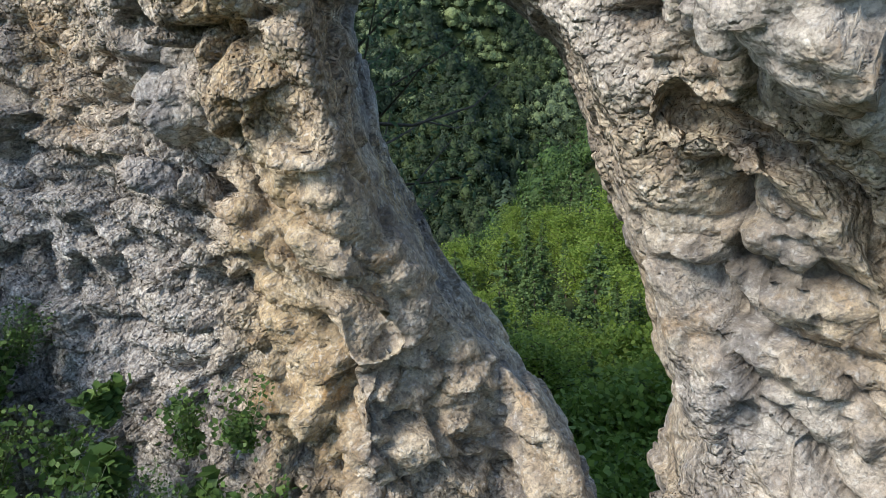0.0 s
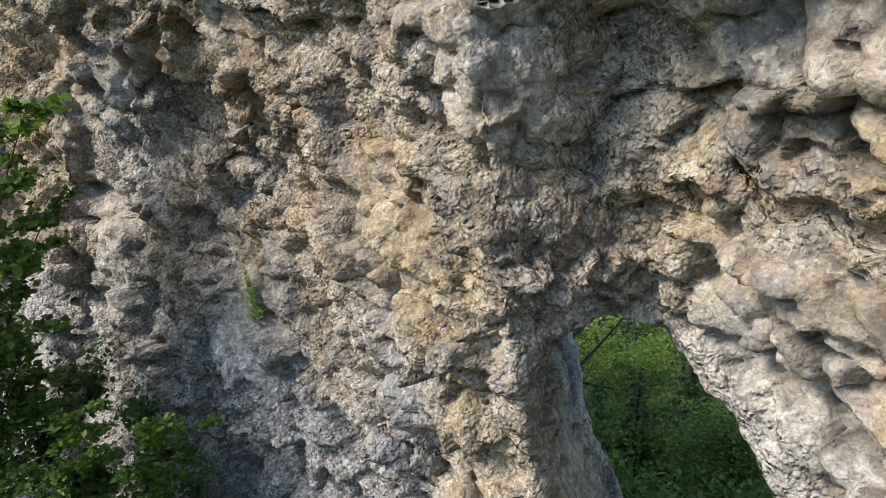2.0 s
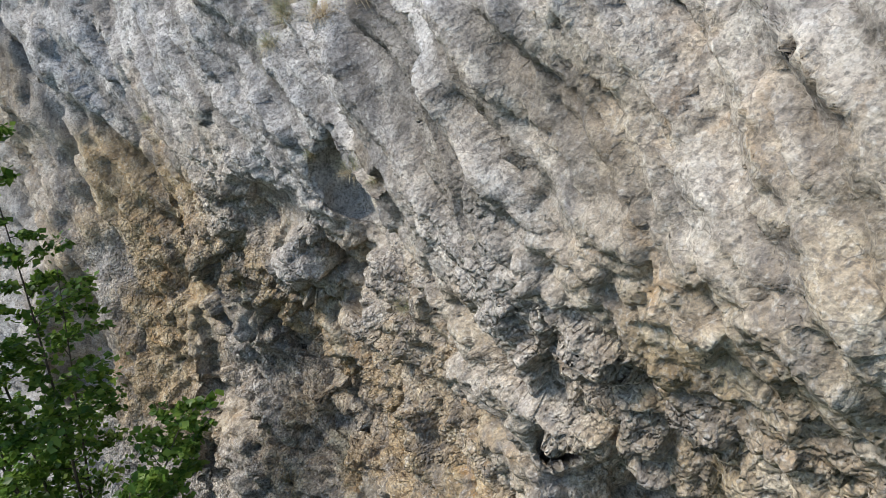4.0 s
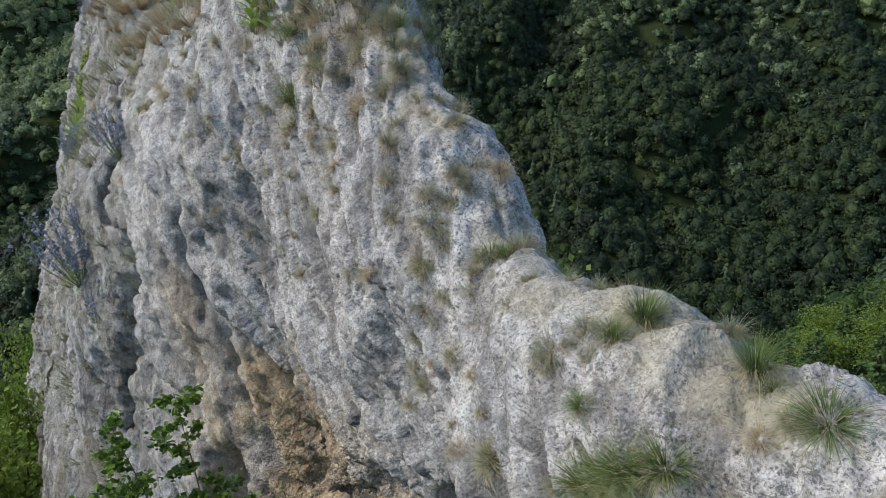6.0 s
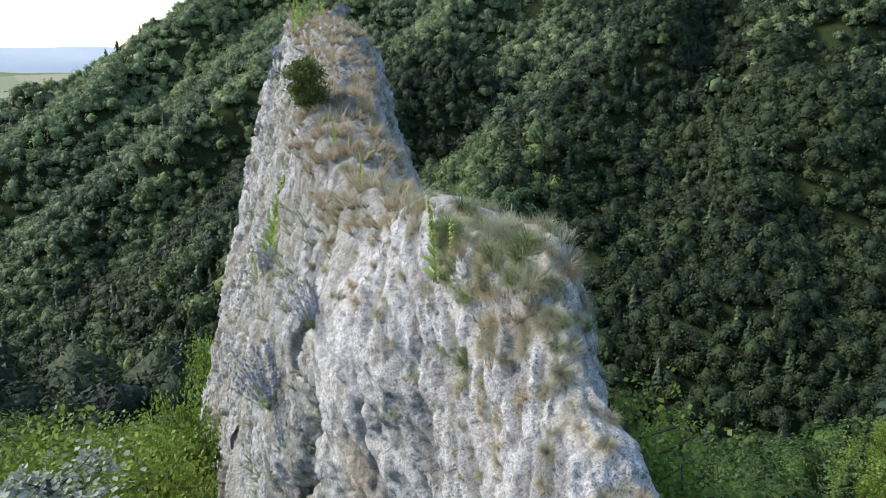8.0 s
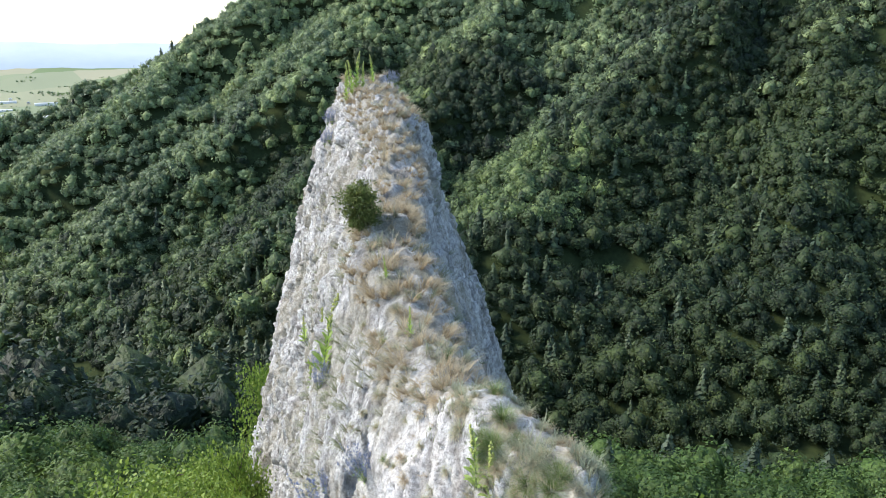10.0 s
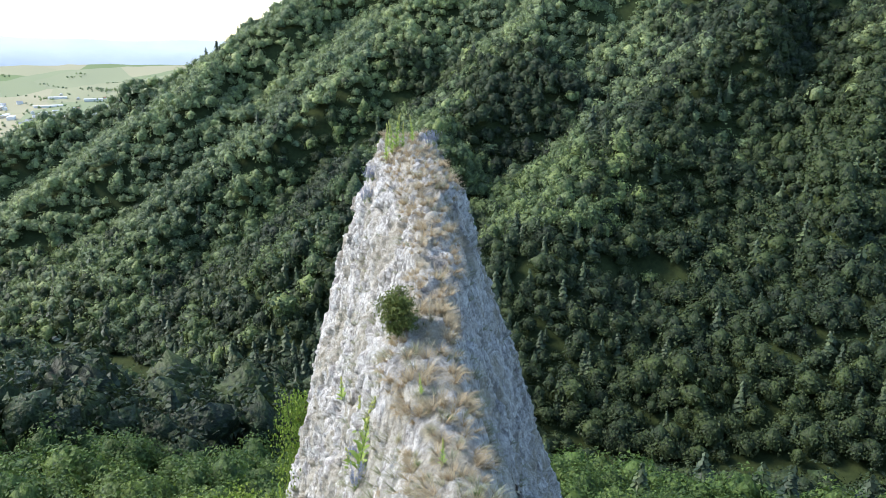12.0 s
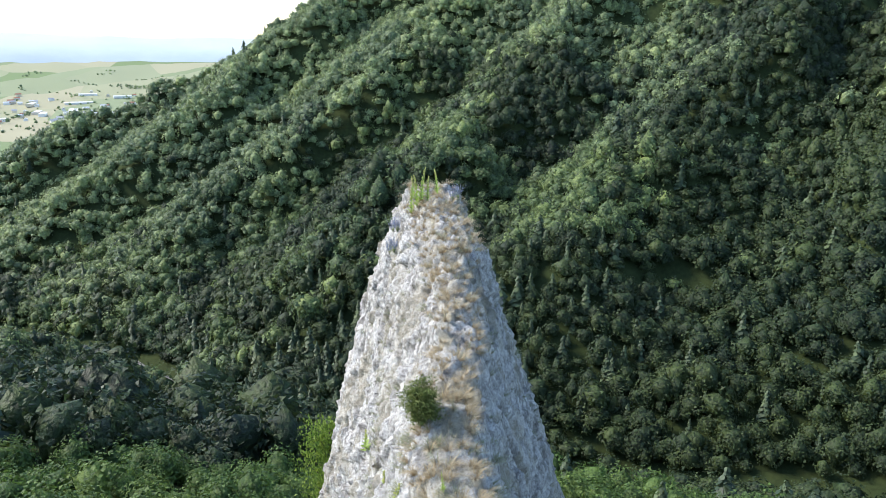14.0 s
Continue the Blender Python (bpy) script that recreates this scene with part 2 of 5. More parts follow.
def leaf_material(name, dark, mid, light, through_light=0.25, rough=0.55, by_object=False, grainy=0.0, by_tone=False):
    """Foliage: colour varies from clump to clump (or thing to thing), part of the light goes through."""
    m, nt, bsdf = material(name)
    if by_tone:
        rnd = reading(nt, "tone")
    elif by_object:
        rnd = nt.nodes.new("ShaderNodeObjectInfo").outputs["Random"]
    else:
        rnd = nt.nodes.new("ShaderNodeNewGeometry").outputs["Random Per Island"]
    c = ramp(nt, rnd, [(0.0, dark), (0.5, mid), (1.0, light)])
    if by_tone:
        leaf = nt.nodes.new("ShaderNodeNewGeometry").outputs["Random Per Island"]
        c = mix(nt, 1.0, c, ramp(nt, leaf, [(0.0, (0.58, 0.62, 0.66)), (0.5, (0.95, 0.95, 0.95)), (1.0, (1.42, 1.38, 1.22))]), "MULTIPLY")
    if grainy:
        co = nt.nodes.new("ShaderNodeTexCoord").outputs["Object"]
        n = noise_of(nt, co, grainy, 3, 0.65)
        # gaps in the foliage are painted dark, its high parts lighter, following the bump
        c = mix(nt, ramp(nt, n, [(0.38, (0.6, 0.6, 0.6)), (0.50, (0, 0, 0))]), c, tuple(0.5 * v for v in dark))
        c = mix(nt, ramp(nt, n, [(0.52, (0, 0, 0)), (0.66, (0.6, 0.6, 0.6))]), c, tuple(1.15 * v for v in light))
        bump = node(nt, "ShaderNodeBump", Strength=1.0, Distance=0.6 / grainy)
        nt.links.new(n, bump.inputs["Height"])
        nt.links.new(bump.outputs[0], bsdf.inputs["Normal"])
    nt.links.new(c, bsdf.inputs["Base Color"])
    bsdf.inputs["Roughness"].default_value = rough
    bsdf.inputs["Specular IOR Level"].default_value = 0.3
    if through_light:
        tr = nt.nodes.new("ShaderNodeBsdfTranslucent")
        nt.links.new(c, tr.inputs["Color"])
        mx = nt.nodes.new("ShaderNodeMixShader")
        mx.inputs[0].default_value = through_light
        nt.links.new(bsdf.outputs[0], mx.inputs[1])
        nt.links.new(tr.outputs[0], mx.inputs[2])
        nt.links.new(mx.outputs[0], nt.nodes["Material Output"].inputs["Surface"])
    return m


def plain_material(name, a, b, scale=3.0, rough=0.85):
    m, nt, bsdf = material(name)
    co = nt.nodes.new("ShaderNodeTexCoord").outputs["Object"]
    n = noise_of(nt, co, scale, 6, 0.65)
    nt.links.new(ramp(nt, n, [(0.35, a), (0.65, b)]), bsdf.inputs["Base Color"])
    bsdf.inputs["Roughness"].default_value = rough
    return m


ROCK = rock_material()
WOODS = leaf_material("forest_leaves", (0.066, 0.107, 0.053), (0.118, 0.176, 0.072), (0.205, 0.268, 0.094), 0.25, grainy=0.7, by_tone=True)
# same foliage as WOODS, with the slope's shade put into the leaf colour
SHADED_WOODS = leaf_material("shaded_forest_leaves", (0.020, 0.037, 0.019), (0.034, 0.058, 0.024), (0.060, 0.089, 0.030), 0.2, grainy=0.7, by_tone=True)
# haze over the distant slope is put into this paler, bluer leaf colour
HAZY_WOODS = leaf_material("hazy_beech_leaves", (0.128, 0.178, 0.098), (0.198, 0.264, 0.128), (0.290, 0.358, 0.158), 0.25, grainy=0.55, by_tone=True)
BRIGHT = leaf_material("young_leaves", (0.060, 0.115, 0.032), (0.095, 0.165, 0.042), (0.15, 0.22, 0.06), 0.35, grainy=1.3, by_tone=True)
FIRS = leaf_material("fir_needles", (0.043, 0.068, 0.041), (0.062, 0.095, 0.052), (0.091, 0.126, 0.064), 0.15, by_tone=True)
BARK = plain_material("bark", (0.05, 0.04, 0.03), (0.13, 0.105, 0.08), 12.0)


# ---- the rock fin ----
LEVELS = (-4.0, -1.3, 0.0, 1.5, 2.4, 3.5, 4.6, 5.7, 7.0, 8.4, 10.5)
# distance along the fin, then the near face's x at each level
FACE = (
    (-3.0, 4.6, 4.2, 3.6, 3.5, 3.3, 2.9, 2.6, 2.6, 3.0, 3.6, 4.2),
    (1.1, 3.9, 3.55, 3.06, 3.0, 2.9, 2.4, 1.65, 1.55, 1.9, 2.7, 3.4),
    (2.85, 3.8, 3.62, 3.36, 3.14, 2.82, 1.82, 1.38, 1.08, 1.42, 2.5, 3.4),
    (3.18, 2.9, 2.65, 2.45, 2.2, 2.04, 1.75, 1.35, 1.0, 1.36, 2.4, 3.4),
    (5.2, 2.4, 2.2, 2.12, 2.06, 2.0, 1.72, 1.3, 1.15, 1.3, 1.9, 3.0),
    (7.0, 1.4, 1.5, 1.72, 1.98, 1.75, 0.95, 0.75, 0.6, 0.5, 0.85, 1.9),
    (9.5, 0.3, 0.6, 0.8, 0.9, 0.72, 0.45, 0.3, 0.25, 0.05, 0.1, 0.75),
)
FAR_LEVELS = (-16.0, -4.0, 2.5, 6.0, 8.0, 10.0, 12.0, 14.5)
FAR_FACE = (
    (9.5, -0.9, 0.1, 0.75, 0.25, 0.05, 0.5, 1.4, 2.6),
    (12.0, -3.0, -1.8, -1.0, -1.6, -1.6, -0.5, 0.4, 1.2),
    (16.5, -6.5, -4.6, -3.6, -3.4, -2.4, -1.2, 0.2, 1.0),
    (22.0, -8.2, -6.0, -4.7, -4.05, -3.45, -2.85, -2.1, -0.7),
    (30.0, -9.0, -6.6, -5.2, -4.4, -3.7, -3.0, -1.8, -0.6),
    (43.0, -10.5, -8.2, -6.3, -5.6, -5.2, -4.8, -4.0, -2.4),
    (49.0, -12.5, -9.8, -7.6, -6.9, -6.4, -6.0, -5.4, -4.6),
    (54.0, -11.6, -10.0, -8.4, -7.6, -7.0, -6.4, -5.6, -4.6),
    (70.0, -11.0, -10.0, -9.0, -8.0, -7.5, -7.0, -6.0, -5.0),
)
CREST = ((-3.0, 6.4), (1.2, 7.25), (2.3, 7.6), (3.3, 7.6), (4.5, 7.2), (5.3, 7.55), (6.1, 8.5), (7.6, 9.6), (9.4, 10.7), (11.6, 10.6), (13.0, 10.35), (16.0, 10.0), (19.0, 10.45), (23.2, 11.7), (28.0, 12.2), (34.5, 13.2), (39.0, 14.2), (44.0, 14.4), (48.5, 15.2), (51.0, 14.3), (53.0, 9.5), (57.0, -4.0), (75.0, -30.0))
# back of the crest: where the far side starts, and how it falls away
BACK = ((-3.0, 4.2), (1.2, 3.0), (2.3, 2.55), (3.5, 2.4), (5.3, 2.35), (7.5, 1.95), (9.5, 2.0), (11.0, 1.6), (13.0, 0.6), (18.0, 0.0), (24.0, -0.5), (34.0, -0.4), (40.0, 0.1), (46.0, -0.4), (51.0, -1.2), (60.0, -4.0), (75.0, -9.0))


def lofted(table, levels, y, z):
    """The loft's x at (y, z), smooth between stations and levels."""
    ys = np.array([r[0] for r in table])
    xs = np.array([r[1:] for r in table])
    lv = np.array(levels)
    out = np.zeros_like(y)
    ky = np.clip(np.searchsorted(ys, y) - 1, 0, len(ys) - 2)
    kz = np.clip(np.searchsorted(lv, z) - 1, 0, len(lv) - 2)
    fy = np.clip((y - ys[ky]) / (ys[ky + 1] - ys[ky]), -0.5, 1.5)
    fz = np.clip((z - lv[kz]) / (lv[kz + 1] - lv[kz]), -0.5, 1.5)
    fy = 0.55 * fy + 0.45 * blend(fy)
    fz = 0.55 * fz + 0.45 * blend(fz)
    a = xs[ky, kz] * (1 - fy) + xs[ky + 1, kz] * fy
    b = xs[ky, kz + 1] * (1 - fy) + xs[ky + 1, kz + 1] * fy
    return a * (1 - fz) + b * fz


def face_x(y, z):
    near = lofted(FACE, LEVELS, y, z)
    far = lofted(FAR_FACE, FAR_LEVELS, y, z)
    return np.where(y < 9.5, near, far)


def crest_z(y):
    return np.interp(y, *zip(*CREST))


def back_x(y, z):
    top = np.interp(y, *zip(*BACK))
    low = np.maximum(crest_z(y) - z, 0)
    lean = np.interp(y, (-3, 1, 3, 4.5, 6.5, 12, 24, 75), (0.10, 0.11, 0.15, 0.15, 0.12, 0.2, 0.30, 0.34))
    return top + lean * low + 0.16 * np.sqrt(low)


AXIS, ACROSS = (0.78, 0.626), (0.626, -0.78)
# the arch's opening, seen along its axis: across, up
OPENING = ((-0.92, 0.35), (-0.88, 0.05), (-0.76, -0.57), (-0.52, -1.02), (-0.30, -1.48), (0.0, -1.85), (0.31, -2.23), (0.60, -2.72), (0.85, -3.6), (1.35, -3.6), (1.12, -2.75), (1.22, -2.16), (1.08, -1.87), (0.96, -1.41), (0.75, -0.75), (0.57, -0.25), (0.40, 0.10), (0.06, 0.38), (-0.14, 0.68), (-0.50, 0.76), (-0.84, 0.60))


def opening_distance(s, z):
    """Signed distance to the opening's outline, negative inside."""
    pts = np.array(OPENING)
    best = np.full(s.shape, 1e9)
    inside = np.zeros(s.shape, bool)
    for (ax, ay), (bx, by) in zip(pts, np.roll(pts, -1, 0)):
        ex, ey = bx - ax, by - ay
        h = np.clip(((s - ax) * ex + (z - ay) * ey) / (ex * ex + ey * ey), 0, 1)
        best = np.minimum(best, (s - ax - h * ex) ** 2 + (z - ay - h * ey) ** 2)
        crosses = ((ay > z) != (by > z)) & (s < (bx - ax) * (z - ay) / (by - ay + 1e-12) + ax)
        inside ^= crosses
    d = np.sqrt(best)
    return np.where(inside, -d, d)


def smax(a, b, k):
    h = np.clip(0.5 + 0.5 * (a - b) / k, 0, 1)
    return b + (a - b) * h + k * h * (1 - h)


# hollows in the near face: centre, half sizes
HOLLOWS = (
    ((1.4, 7.85, 1.95), (0.6, 0.7, 0.6)),
    ((1.0, 7.3, 3.5), (0.24, 0.4, 0.55)),
    ((-0.65, 11.8, 0.9), (0.75, 0.9, 1.3)),
    ((-2.35, 13.8, 5.2), (0.95, 0.42, 4.4)),
    ((1.85, 6.6, 1.2), (0.5, 0.8, 0.6)),
    ((2.35, 4.2, -0.45), (0.3, 0.55, 0.2)),
    ((1.55, 5.4, 4.1), (0.3, 0.5, 0.5)),
    ((0.95, 6.75, 4.0), (0.38, 0.4, 0.42)),
    ((1.5, 5.9, 3.3), (0.35, 0.3, 0.45)),
)
# bosses that stand out of it
BOSSES = (
    ((3.3, 0.75, 0.35), (0.75, 0.75, 0.55)),
    ((3.35, 0.45, 1.6), (0.9, 0.8, 0.75)),
    ((4.0, 1.15, -2.9), (0.55, 0.5, 0.75)),
    ((2.05, 6.9, -0.75), (0.55, 0.55, 0.5)),
)


# clefts: from, to, half width
CLEFTS = (
    ((3.2, 1.43, -0.28), (3.28, 0.97, -0.55), 0.07), ((3.28, 0.97, -0.55), (3.52, 0.63, -1.03), 0.08), ((3.52, 0.63, -1.03), (3.7, 0.2, -1.5), 0.08),
    ((2.33, 4.29, -0.37), (2.51, 3.68, -0.98), 0.09), ((2.51, 3.68, -0.98), (2.79, 3.0, -1.71), 0.07),
    ((2.35, 3.05, 3.0), (2.6, 3.16, 2.4), 0.12), ((2.6, 3.16, 2.4), (2.9, 3.25, 1.9), 0.15), ((2.9, 3.25, 1.9), (3.0, 3.3, 1.4), 0.13), ((3.0, 3.3, 1.4), (2.85, 3.45, 0.8), 0.11),
    ((3.04, 2.26, 1.8), (3.02, 1.5, 1.6), 0.06), ((0.86, 7.01, 4.15), (1.13, 6.66, 3.3), 0.12), ((1.12, 3.09, 5.29), (1.35, 3.1, 4.5), 0.05),
    ((1.28, 5.12, 4.82), (1.35, 4.2, 4.5), 0.05), ((-1.34, 11.52, 7.33), (-0.72, 11.0, 4.82), 0.08), ((-0.72, 11.0, 4.82), (-0.06, 10.66, 2.6), 0.08),
)


def cleft(x, y, z):
    """How deep a point lies inside the clefts; below zero outside."""
    y = y + 0.10 * np.sin(3.1 * z + 1.3 * x) + 0.05 * np.sin(11.0 * z + 4.0 * x)
    z = z + 0.09 * np.sin(3.7 * y + 2.2 * x) + 0.05 * np.sin(13.0 * y)
    deep = np.full(len(x), -9.0)
    for a, b, r in CLEFTS:
        box = np.nonzero((y > min(a[1], b[1]) - 0.5) & (y < max(a[1], b[1]) + 0.5) & (z > min(a[2], b[2]) - 0.5) & (z < max(a[2], b[2]) + 0.5))[0]
        if len(box):
            ax, ay, az = x[box] - a[0], y[box] - a[1], z[box] - a[2]
            ex, ey, ez = b[0] - a[0], b[1] - a[1], b[2] - a[2]
            h = np.clip((ay * ey + az * ez) / (ey * ey + ez * ez), 0, 1)
            d = np.sqrt((0.3 * (ax - h * ex)) ** 2 + (ay - h * ey) ** 2 + (az - h * ez) ** 2)
            deep[box] = np.maximum(deep[box], r - d)
    return deep


def rock_field(x, y, z):
    """Below zero inside the rock. x, y, z: arrays of one shape."""
    f = smax(face_x(y, z) - x, x - back_x(y, z), 0.5)
    f = smax(f, z - crest_z(y) - 0.12 * np.sin(1.7 * y), 0.7)
    for (cx, cy, cz), (rx, ry, rz) in BOSSES:
        d = np.sqrt(((x - cx) / rx) ** 2 + ((y - cy) / ry) ** 2 + ((z - cz) / rz) ** 2)
        f = -smax(-f, -(d - 1) * min(rx, ry, rz), 0.12)
    wy = y + 0.20 * np.sin(3.1 * z + 1.3 * x) + 0.10 * np.sin(8.3 * z + 4.0 * x) + 0.35 * (z - 2.5) * (z < 6)
    wz = z + 0.18 * np.sin(3.7 * y + 2.2 * x) + 0.09 * np.sin(9.1 * y)
    for (cx, cy, cz), (rx, ry, rz) in HOLLOWS:
        d = np.sqrt(((x - cx) / rx) ** 2 + ((wy - cy - 0.35 * (cz - 2.5)) / ry) ** 2 + ((wz - cz) / rz) ** 2)
        f = smax(f, -(d - 1) * min(rx, ry, rz), 0.32)
    edge = np.nonzero(np.abs(f) < 0.5)
    f[edge] = smax(f[edge], cleft(x[edge], y[edge], z[edge]), 0.05)
    s = x * ACROSS[0] + y * ACROSS[1]
    near = (y < 6) & (z < 2.2) & (y > -1)
    if near.any():
        d = np.full(f.shape, 1e3)
        d[near] = opening_distance(s[near], z[near])
        f = np.where(near, smax(f, -d, 0.1), f)
    return f


def nets(lo, hi, h):
    """Surface of the rock inside a box, as vertices and quads."""
    n = [int(round((b - a) / h)) + 1 for a, b in zip(lo, hi)]
    X = lo[0] + h * np.arange(n[0])
    Y = lo[1] + h * np.arange(n[1])
    Z = lo[2] + h * np.arange(n[2])
    F = np.empty(n, np.float32)
    for k in range(0, n[1], 24):
        x, y, z = np.meshgrid(X, Y[k:k + 24], Z, indexing="ij")
        F[:, k:k + 24] = rock_field(x, y, z)
    S = F < 0
    corner = [S[a:n[0] - 1 + a, b:n[1] - 1 + b, c:n[2] - 1 + c] for a in (0, 1) for b in (0, 1) for c in (0, 1)]
    anyin = np.logical_or.reduce(corner)
    allin = np.logical_and.reduce(corner)
    I, J, K = np.nonzero(anyin & ~allin)
    index = np.full((n[0] - 1, n[1] - 1, n[2] - 1), -1, np.int32)
    index[I, J, K] = np.arange(len(I))
    total = np.zeros((len(I), 3))
    count = np.zeros(len(I))
    for axis in range(3):
        for u in (0, 1):
            for v in (0, 1):
                o = [0, 0, 0]
                o[(axis + 1) % 3], o[(axis + 2) % 3] = u, v
                e = o.copy()
                e[axis] = 1
                fa = F[I + o[0], J + o[1], K + o[2]]
                fb = F[I + e[0], J + e[1], K + e[2]]
                cut = (fa < 0) != (fb < 0)
                t = np.where(cut, fa / np.where(cut, fa - fb, 1), 0)
                p = np.tile(np.array(o, float), (len(I), 1))
                p[:, axis] = t
                total += p * cut[:, None]
                count += cut
    V = np.stack([X[I], Y[J], Z[K]], 1) + h * total / count[:, None]
    quads = []
    for axis in range(3):
        a1, a2 = (axis + 1) % 3, (axis + 2) % 3
        lo_s = [slice(1, m - 1) for m in n]
        lo_s[axis] = slice(0, n[axis] - 1)
        hi_s = list(lo_s)
        hi_s[axis] = slice(1, n[axis])
        A, B = S[tuple(lo_s)], S[tuple(hi_s)]
        P = np.array(np.nonzero(A != B)).T
        flip = A[tuple(P.T)]
        for q in range(3):
            if q != axis:
                P[:, q] += 1
        def at(d1, d2):
            Q = P.copy()
            Q[:, a1] -= d1
            Q[:, a2] -= d2
            return index[tuple(Q.T)]
        q = np.stack([at(1, 1), at(0, 1), at(0, 0), at(1, 0)], 1)
        q[~flip] = q[~flip][:, ::-1]
        quads.append(q)
    return V, np.concatenate(quads)


def vertex_normals(V, Q):
    nrm = np.cross(V[Q[:, 2]] - V[Q[:, 0]], V[Q[:, 3]] - V[Q[:, 1]])
    out = np.zeros_like(V)
    for k in range(4):
        for c in range(3):
            out[:, c] += np.bincount(Q[:, k], nrm[:, c], len(V))
    return out / np.maximum(np.linalg.norm(out, axis=1, keepdims=True), 1e-9)


def facets(p, salt, edge=9.0):
    """Broken rock: every cell is a tilted flat piece. Gives the height, -0.5 to 0.5 or so, and how near the joint is, 0 to 1."""
    i = np.floor(p).astype(np.int64)
    f = (p - i).astype(np.float32)
    d1 = np.full(len(p), 9.0, np.float32)
    d2 = np.full(len(p), 9.0, np.float32)
    height = np.zeros(len(p), np.float32)
    for dx in (-1, 0, 1):
        for dy in (-1, 0, 1):
            for dz in (-1, 0, 1):
                c = (i[:, 0] + dx, i[:, 1] + dy, i[:, 2] + dz)
                gx, gy, gz = (hashed(*c, salt + k) for k in (0, 1, 2))
                ox, oy, oz = f[:, 0] - dx - gx, f[:, 1] - dy - gy, f[:, 2] - dz - gz
                d = ox * ox + oy * oy + oz * oz
                near = d < d1
                d2 = np.where(near, d1, np.minimum(d2, d))
                tilt = (gy - 0.5) * ox * 1.5 + (gz - 0.5) * oy * 1.8 + (gx - 0.5) * oz * 1.8
                height = np.where(near, ((gx * 7.3 + gy * 3.1) % 1.0) - 0.5 + tilt, height)
                d1 = np.minimum(d1, d)
    joint = np.exp(-(np.sqrt(d2) - np.sqrt(d1)) * edge)
    return height, joint


def weather(V, N, fineness):
    """Moves the smooth rock's vertices: blocks, beds, grooves and pits. Also where it is ochre, lichened or
    shade-darkened, and darker in joints, pits and grooves.
    """
    p = V.astype(np.float32)
    y, z = p[:, 1], p[:, 2]
    # how rough: broken conglomerate low on the near part, smoother grooved limestone above
    low = blend((4.9 - z + 0.7 * grain(p * 0.5, 50)) / 2.0) * blend((12 - y) / 3)
    right = blend((2.9 - y) / 0.6) * blend((3.6 - z) / 1.0)
    # relief fades near the opening, so its outline stays fitted to the view
    rim = np.ones(len(p), np.float32)
    by = (y < 6) & (z < 2.2) & (y > -1)
    rim[by] = blend(np.abs(opening_distance(p[by, 0] * ACROSS[0] + y[by] * ACROSS[1], z[by])) / 0.32)
    right = right * (0.15 + 0.85 * rim)
    inner = blend(-cleft(p[:, 0], y, z) / 0.22)
    right = right * inner
    rim = np.minimum(rim, inner)
    top = blend((z - crest_z(y) + 1.4) / 1.2)
    dips = p @ np.array([[1, 0, 0], [0, 0.93, -0.36], [0, 0.36, 0.93]], np.float32)
    bend = 0.3 * np.stack([grain(p * 1.7, 7), grain(p * 1.7, 8), grain(p * 1.7, 9)], 1)
    move = 0.14 * fbm(p * 0.55, 3, 1)
    big, joint = facets(dips * np.array([1.3, 1.15, 1.7], np.float32) + bend, 20, 10)
    move += np.maximum(low * 0.20, right * 0.25) * big - np.maximum(0.06 * low, 0.12 * right) * joint
    recess = right * joint ** 2
    # grooves that run down the upper face
    g = np.stack([(y - 0.75 * z) * 1.25, (y + z) * 0.16, p[:, 0] * 0.6], 1).astype(np.float32)
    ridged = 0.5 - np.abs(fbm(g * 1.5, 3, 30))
    move += (1 - low) * (1 - 0.5 * top) * 0.12 * ridged
    sharp = 0.35 - np.abs(fbm(g * 3.6, 3, 36))
    move += (1 - low) * (1 - 0.5 * top) * 0.11 * sharp
    # slabs that lie along the grooves
    slab, gap = facets(g * np.array([2.7, 3.4, 2.0], np.float32) + 0.5 * bend, 32, 12)
    upper = (1 - low) * (1 - 0.4 * top)
    move += upper * (0.085 * slab - 0.05 * gap)
    flake, gap2 = facets(g * np.array([6.5, 9.0, 5.0], np.float32) + bend, 34, 10)
    move += upper * (0.035 * flake - 0.025 * gap2)
    recess = np.maximum(recess, upper * np.maximum(0.75 * gap ** 3, 0.5 * gap2 ** 3.5))
    bed = np.clip(0.5 + 1.2 * fbm(p * 0.9, 2, 57), 0, 1)
    if fineness > 0:
        mid, joint2 = facets(dips * np.array([3.6, 3.2, 5.0], np.float32) + 1.3 * bend, 40, 9)
        rough = np.clip(0.22 * (1 - low) + low, 0, 1)
        move += rough * ((0.08 + 0.07 * low) * mid - 0.05 * joint2)
        small, joint3 = facets(p * np.array([10.0, 9.0, 12.0], np.float32) + 2.0 * bend, 44, 8)
        move += (0.15 + 1.25 * low + 0.5 * top) * (0.022 * small - 0.012 * joint3)
        recess = np.maximum(recess, 0.6 * low * joint2 ** 2.5)
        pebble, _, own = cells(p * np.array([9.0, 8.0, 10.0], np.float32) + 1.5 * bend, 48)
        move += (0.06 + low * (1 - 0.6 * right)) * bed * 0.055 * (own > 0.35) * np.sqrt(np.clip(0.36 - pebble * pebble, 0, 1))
        recess = np.maximum(recess, 0.35 * low * joint3 ** 2.5)
    else:
        mid, joint2 = facets(dips * np.array([1.7, 1.5, 0.9], np.float32) + bend, 46, 8)
        move += 0.14 * mid - 0.08 * joint2
        # upright plates with sharp edges, and broken blocks along the crest
        lean = np.stack([p[:, 0] + 0.22 * z, y + 0.10 * z, z], 1)
